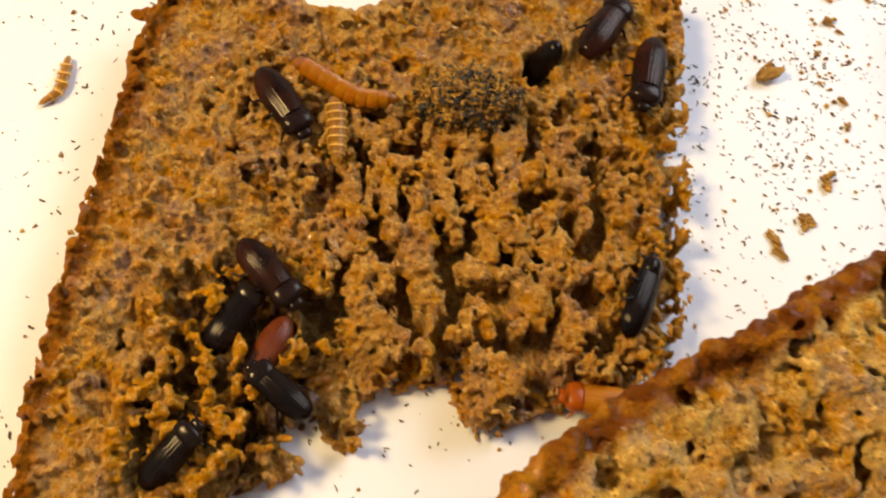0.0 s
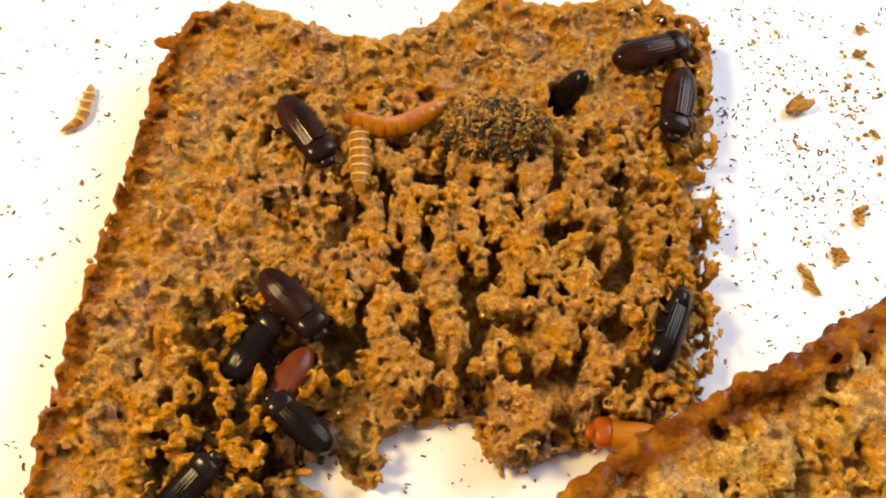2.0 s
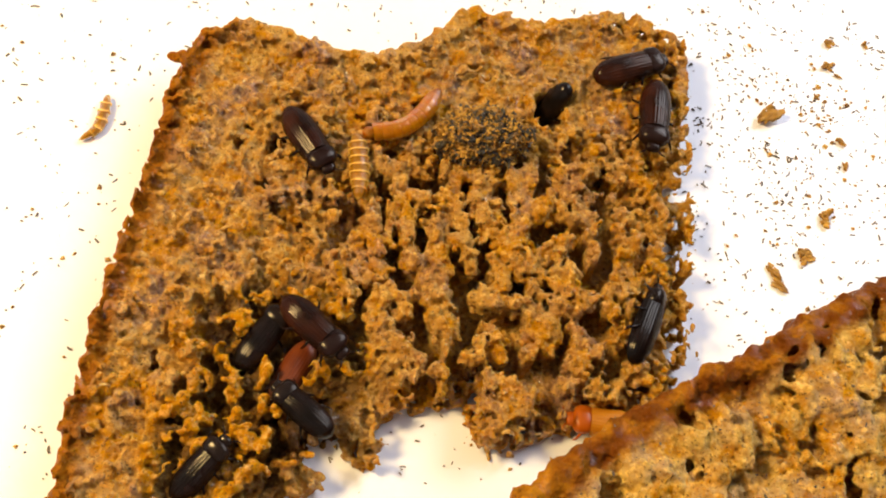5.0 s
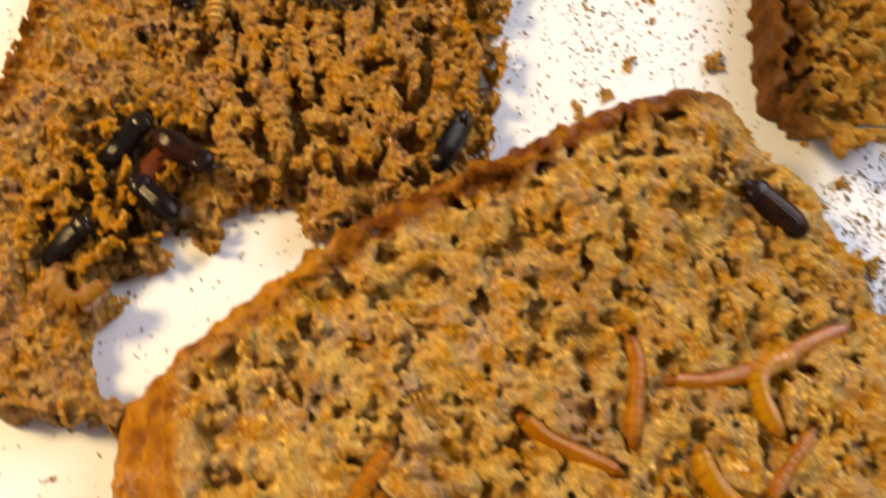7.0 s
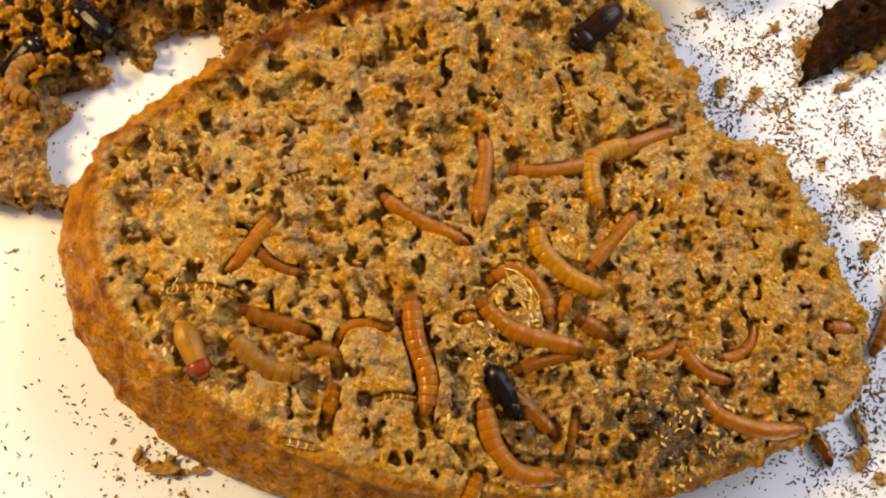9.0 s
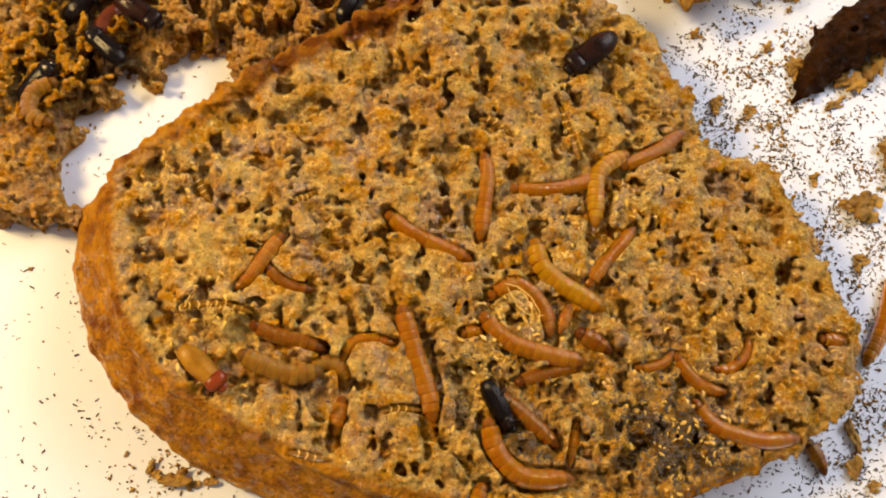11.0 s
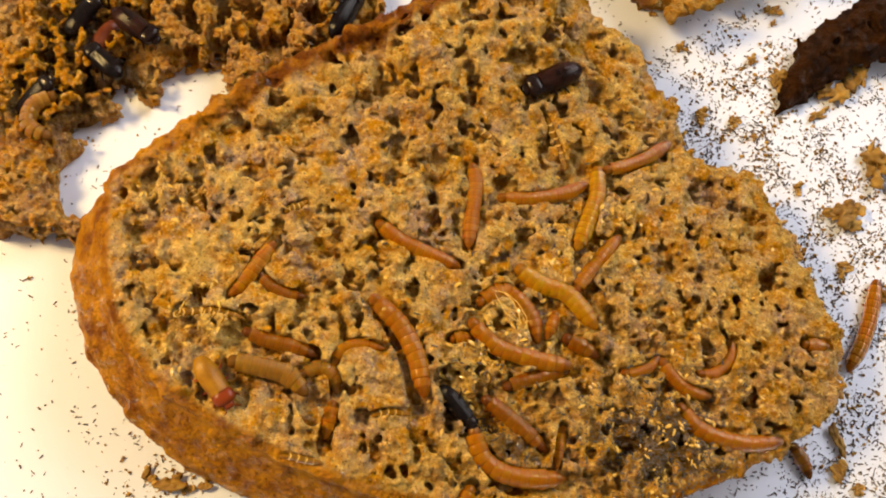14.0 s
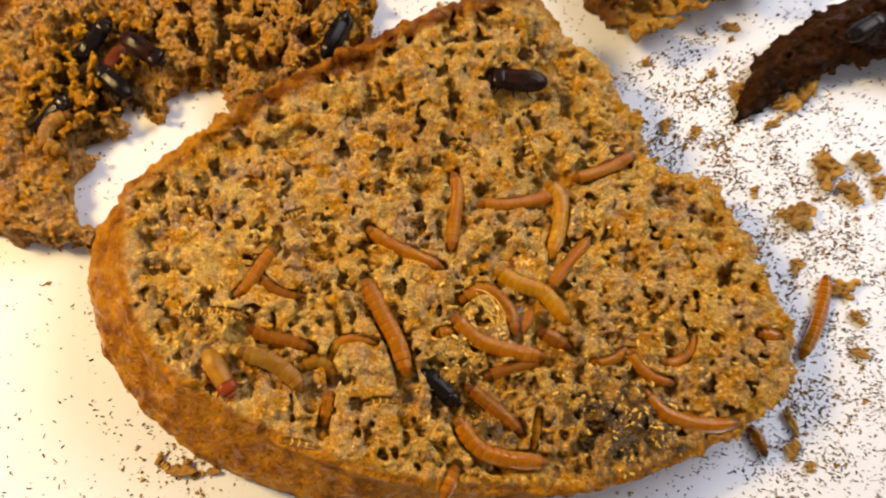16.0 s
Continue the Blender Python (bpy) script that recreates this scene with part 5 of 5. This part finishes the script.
def rods(rng, places, low, high, thick):
    """Bent little rods lying at places (x, y, z): vertices and faces."""
    vs, fs = [], []
    for k, (x, y, z) in enumerate(places):
        a, s = rng.random() * 6.283, low + (high - low) * rng.random() ** 2
        w = thick * (0.6 + 0.8 * rng.random())
        d, n = np.array([math.cos(a), math.sin(a), 0]), np.array([-math.sin(a), math.cos(a), 0])
        bend = n * s * 0.25 * (rng.random() - 0.5)
        c = np.array([x, y, z + w * 0.5])
        for e, o in ((-0.5, 0), (0.0, 1), (0.5, 0)):
            q = c + d * s * e + bend * o
            up = np.array([0, 0, w * 0.5])
            vs += [q + n * w * 0.5, q + up, q - n * w * 0.5, q - up]
        i = 12 * k
        for r in (0, 4):
            fs += [(i + r + j, i + r + (j + 1) % 4, i + r + 4 + (j + 1) % 4, i + r + 4 + j) for j in range(4)]
        fs += [(i + 3, i + 2, i + 1, i), (i + 8, i + 9, i + 10, i + 11)]
    return np.array(vs), np.array(fs)


def crusted(name, me, count, seed, m, parent, low, high, thick):
    """Droppings stuck all over a lump, as one part."""
    rng = np.random.default_rng(seed)
    co = np.array([v.co for v in me.vertices]) / MM
    co = co[co[:, 2] > -1.5]
    v, f = rods(rng, co[rng.integers(0, len(co), count)], low, high, thick)
    v = v.reshape(-1, 12, 3)
    mid = v.mean(1, keepdims=True)
    tilt = rng.normal(0, 0.6, (count, 1, 1)) * np.linalg.norm(v[:, 8:9, :2] - v[:, :1, :2], axis=2, keepdims=True)
    v[:, :, 2:3] += np.linspace(-0.5, 0.5, 12)[None, :, None] * tilt
    ob = part(name, mesh_from(name, v.reshape(-1, 3) * MM, f, m, False), parent)
    ob["kind"] = "stuff"
    return ob


crusted("pellet_crust", core, 700, 8, mould_m, clump, 0.5, 1.8, 0.5)
crusted("flake_crust", core, 1000, 9, crumb_m, clump, 0.6, 1.8, 0.45)


def on_table(rng, count, dense):
    out = []
    while len(out) < count:
        x, y = rng.uniform(-75, 260), rng.uniform(-100, 190)
        clot = noise.noise(Vector((x / 9, y / 9, 0))) + 0.6 * noise.noise(Vector((x / 3.5, y / 3.5, 7)))
        if rng.random() < dense(x, y) * min(1.0, max(0.12, 0.5 + 1.1 * clot)) and all(l.height(x, y) is None for l in LOAVES):
            out.append((x, y, 0.0))
    return out


def bell(x, y, cx, cy, r):
    return math.exp(-((x - cx) ** 2 + (y - cy) ** 2) / (r * r))


def dense(x, y):
    return min(1.0, 0.9 * bell(x, y, 175, 35, 42) + 1.2 * bell(x, y, 188, -22, 34) + 0.5 * bell(x, y, 150, 62, 25) + 0.30 * bell(x, y, 82, 115, 26) + 0.05 + 0.05 * bell(x, y, 20, -60, 40))


rng = np.random.default_rng(4)
v, f = rods(rng, on_table(rng, 10000, dense), 0.2, 1.25, 0.28)
tagged(new("droppings", mesh_from("droppings", v * MM, f, frass_m, False)), "tiny dark rod-shaped insect droppings scattered on white table", "droppings", kind="stuff")


def specks(rng, places, low, high):
    """Tiny angular bits at places (x, y, z): vertices and faces."""
    shape = np.array([(1, 0, 0), (0, 1, 0), (-1, 0, 0), (0, -1, 0), (0, 0, 1), (0, 0, -0.4)], float)
    tris = np.array([(0, 1, 4), (1, 2, 4), (2, 3, 4), (3, 0, 4), (1, 0, 5), (2, 1, 5), (3, 2, 5), (0, 3, 5)])
    n = len(places)
    size = (low + (high - low) * rng.random(n) ** 3)[:, None, None]
    v = shape[None] * size * rng.uniform(0.5, 1.4, (n, 6, 3)) * 0.6
    a = rng.random(n) * 6.283
    c, s = np.cos(a)[:, None], np.sin(a)[:, None]
    v = np.stack([v[..., 0] * c - v[..., 1] * s, v[..., 0] * s + v[..., 1] * c, v[..., 2] + 0.25 * size[..., 0]], -1) + np.array(places)[:, None, :]
    return v.reshape(-1, 3), (tris[None] + 6 * np.arange(n)[:, None, None]).reshape(-1, 3)


def dusty(x, y):
    return min(1.0, 0.9 * bell(x, y, 168, 68, 16) + 0.8 * bell(x, y, 190, 32, 20) + 0.9 * bell(x, y, 186, -18, 16) + 0.7 * bell(x, y, 155, 50, 14) + 1.0 * bell(x, y, 24, -54, 9) + 0.35 * bell(x, y, 96, 128, 14) + 0.2 * bell(x, y, 94, 100, 8) + 0.02)


v, f = specks(rng, on_table(rng, 4200, dusty), 0.2, 1.05)
tagged(new("crumb_dust", mesh_from("crumb_dust", v * MM, f, crumb_m, False)), "golden brown bread dust scattered on white table", "crumbs", kind="stuff")

# a shed skin of pale threads among the larvae
threads = empty("shed_skin", "pale golden threads of a shed skin among mealworms", "shed skin", "shed skins")
threads.matrix_basis = pose(97 * MM, -10.5 * MM, (face_z(2, 97, -10.5) + 2.2) * MM)
for line in ([(-4.4, 3.9, -0.8), (-1.4, 3.0, 0.7), (1.3, 0.9, 1.0), (3.4, -2.1, 0.6), (4.0, -4.6, -0.8)], [(-3.0, 1.5, 0.2), (-1.6, -1.5, 1.1), (0.6, -3.0, 0.9), (2.4, -3.4, 0.2)], [(-3.9, 3.0, 0.0), (-2.7, 0.5, 0.9), (-0.6, -0.8, 1.2), (1.4, -1.1, 0.5)], [(-2.0, 3.2, 0.5), (0.2, 1.0, 1.3), (1.6, -1.8, 1.2), (2.2, -3.8, 0.3)]):
    w, g = tube([tuple(c * MM for c in p) for p in line], [0.00007, 0.00014, 0.00013, 0.00014, 0.00006][: len(line)], 6)
    part("thread", mesh_from("thread", np.array(w), np.array(g), thread_m), threads)


SHREDS = [(17.5, 7.5), (43.5, 8.2), (26, -18.5), (31, -19.5), (88, 31), (122, 20), (71, -36.5), (104, -13), (92, -26), (140, -25)]
for x, y in SHREDS:
    tangle = empty("shed_skin", "crumpled golden shreds of shed skin on the bread", "shed skin", "shed skins")
    z = LOAVES[1].height(x, y) or face_z(2, x, y)
    tangle.matrix_basis = pose(x * MM, y * MM, (z + 0.3) * MM, 0, 0, 37 * x % 360)
    dice = np.random.default_rng(int(x * 10))
    for k in range(7):
        c, a, r = dice.normal(0, 1.5, 2), dice.random() * 6.283, dice.uniform(0.7, 1.7)
        e = np.linspace(0, dice.uniform(1.8, 3.4), 7)
        line = np.stack([c[0] + r * np.cos(a + e), c[1] + 0.6 * r * np.sin(a + e), 0.2 + dice.uniform(0.5, 1.3) * np.sin(e)], 1) * MM
        w, g = tube(line, [0.00005, 0.00012, 0.00015, 0.00016, 0.00015, 0.00012, 0.00005], 5)
        part("shred", mesh_from("shred", np.array(w), np.array(g), thread_m if k % 2 else skin), tangle)


def on_bread(loaf, rng, count, cx, cy, r):
    out = []
    while len(out) < count:
        x, y = rng.normal(cx, r), rng.normal(cy, r)
        z = loaf.height(x, y)
        if z is not None:
            out.append((x, y, z))
    return out


spots = on_bread(LOAVES[1], rng, 1500, 134, -38, 10) + on_bread(LOAVES[1], rng, 260, 97, -42, 5) + on_bread(LOAVES[1], rng, 700, 100, 5, 36) + on_bread(LOAVES[1], rng, 80, 92, -22, 4)
v, f = rods(rng, spots, 0.3, 1.5, 0.34)
pepper = on_bread(LOAVES[1], rng, 900, 80, 5, 34) + on_bread(LOAVES[1], rng, 900, 118, -24, 24)
w, g = rods(rng, pepper, 0.15, 0.6, 0.22)
v, f = np.vstack([v, w]), np.vstack([f, g + len(v)])
tagged(new("bread_droppings", mesh_from("bread_droppings", v * MM, f, frass_m, False)), "dark specks of insect droppings caught on bread", "droppings", kind="stuff")


def scraps(rng, places):
    """Small curled scraps of shed skin at places (x, y, z): vertices and faces."""
    vs, fs = [], []
    for x, y, z in places:
        turn = Matrix.Rotation(rng.random() * 6.283, 3, "Z") @ Matrix.Rotation(rng.normal(0, 0.5), 3, "X")
        size, wide, curl = rng.uniform(0.7, 2.0), rng.uniform(0.15, 0.42), rng.uniform(0.4, 1.1)
        i = len(vs)
        for k, e in enumerate((-0.5, -0.18, 0.18, 0.5)):
            w = wide * (1.0 if k in (1, 2) else 0.45)
            up = curl * size * (0.25 - e * e)
            for p in ((e * size, w, up), (e * size, -w, up), (e * size, 0.0, up + 0.35 * w)):
                q = turn @ Vector(p)
                vs.append((x + q.x, y + q.y, z + 0.1 + q.z))
        for k in range(3):
            a = i + 3 * k
            fs += [(a, a + 1, a + 4, a + 3), (a + 1, a + 2, a + 5, a + 4), (a + 2, a, a + 3, a + 5)]
    return np.array(vs), np.array(fs)


places = [p for x, y, r, count in ((92, -18, 5, 80), (104, -13, 5, 70), (133, -37, 9, 110), (142, -25, 6, 50), (121, 20, 7, 60), (150, -8, 9, 90), (89, -31, 5, 50), (30, -20, 5, 40), (20, 6, 4, 30), (110, 8, 8, 50)) for p in on_bread(LOAVES[1], rng, count, x, y, r)]
v, f = scraps(rng, places)
tagged(new("skin_scraps", mesh_from("skin_scraps", v * MM, f, thread_m, False)), "golden curled scraps of shed skin strewn on bread", "shed skin", kind="stuff")


def stepping(ob, poses):
    """The legs of a creeping beetle swing in turn while it goes."""
    strides = [(a[0], b[0], (b[1].translation - a[1].translation).length / MM / (b[0] - a[0])) for a, b in zip(poses, poses[1:])]
    legs = [c for c in ob.children if c.name.split(".")[0] == "leg"]
    for k, leg in enumerate(legs):
        hip = sum((v.co for v in leg.data.vertices[:8]), Vector()) / 8
        rows = []
        for i in range(65):
            t = i * 0.25
            speed = sum(v for a, b, v in strides if a <= t < b)
            swing = radians(min(14.0, 5.0 * speed)) * (1 if (i + k + k // 3) % 2 else -1) if speed > 0.5 else 0.0
            rows.append((t, Matrix.Translation(hip) @ Matrix.Rotation(swing, 4, "Z") @ Matrix.Translation(-hip)))
        walk(leg, rows)


def motions():
    """Everything that creeps."""
    for ob, poses in CREEPERS:
        if len(poses) > 1:
            walk(ob, [(0, poses[0][1])] * (poses[0][0] > 0) + poses + [(16, poses[-1][1])] * (poses[-1][0] < 16))
            stepping(ob, poses)
    for ob, parts, poses in LARVAE:
        if len(poses) > 1:
            full = [(0, *poses[0][1:])] * (poses[0][0] > 0) + poses + [(16, *poses[-1][1:])] * (poses[-1][0] < 16)
            walk(ob, [(t, m) for t, m, _ in full])
            for k, seg in enumerate(parts):
                walk(seg, [(t, ms[k]) for t, _, ms in full])


motions()
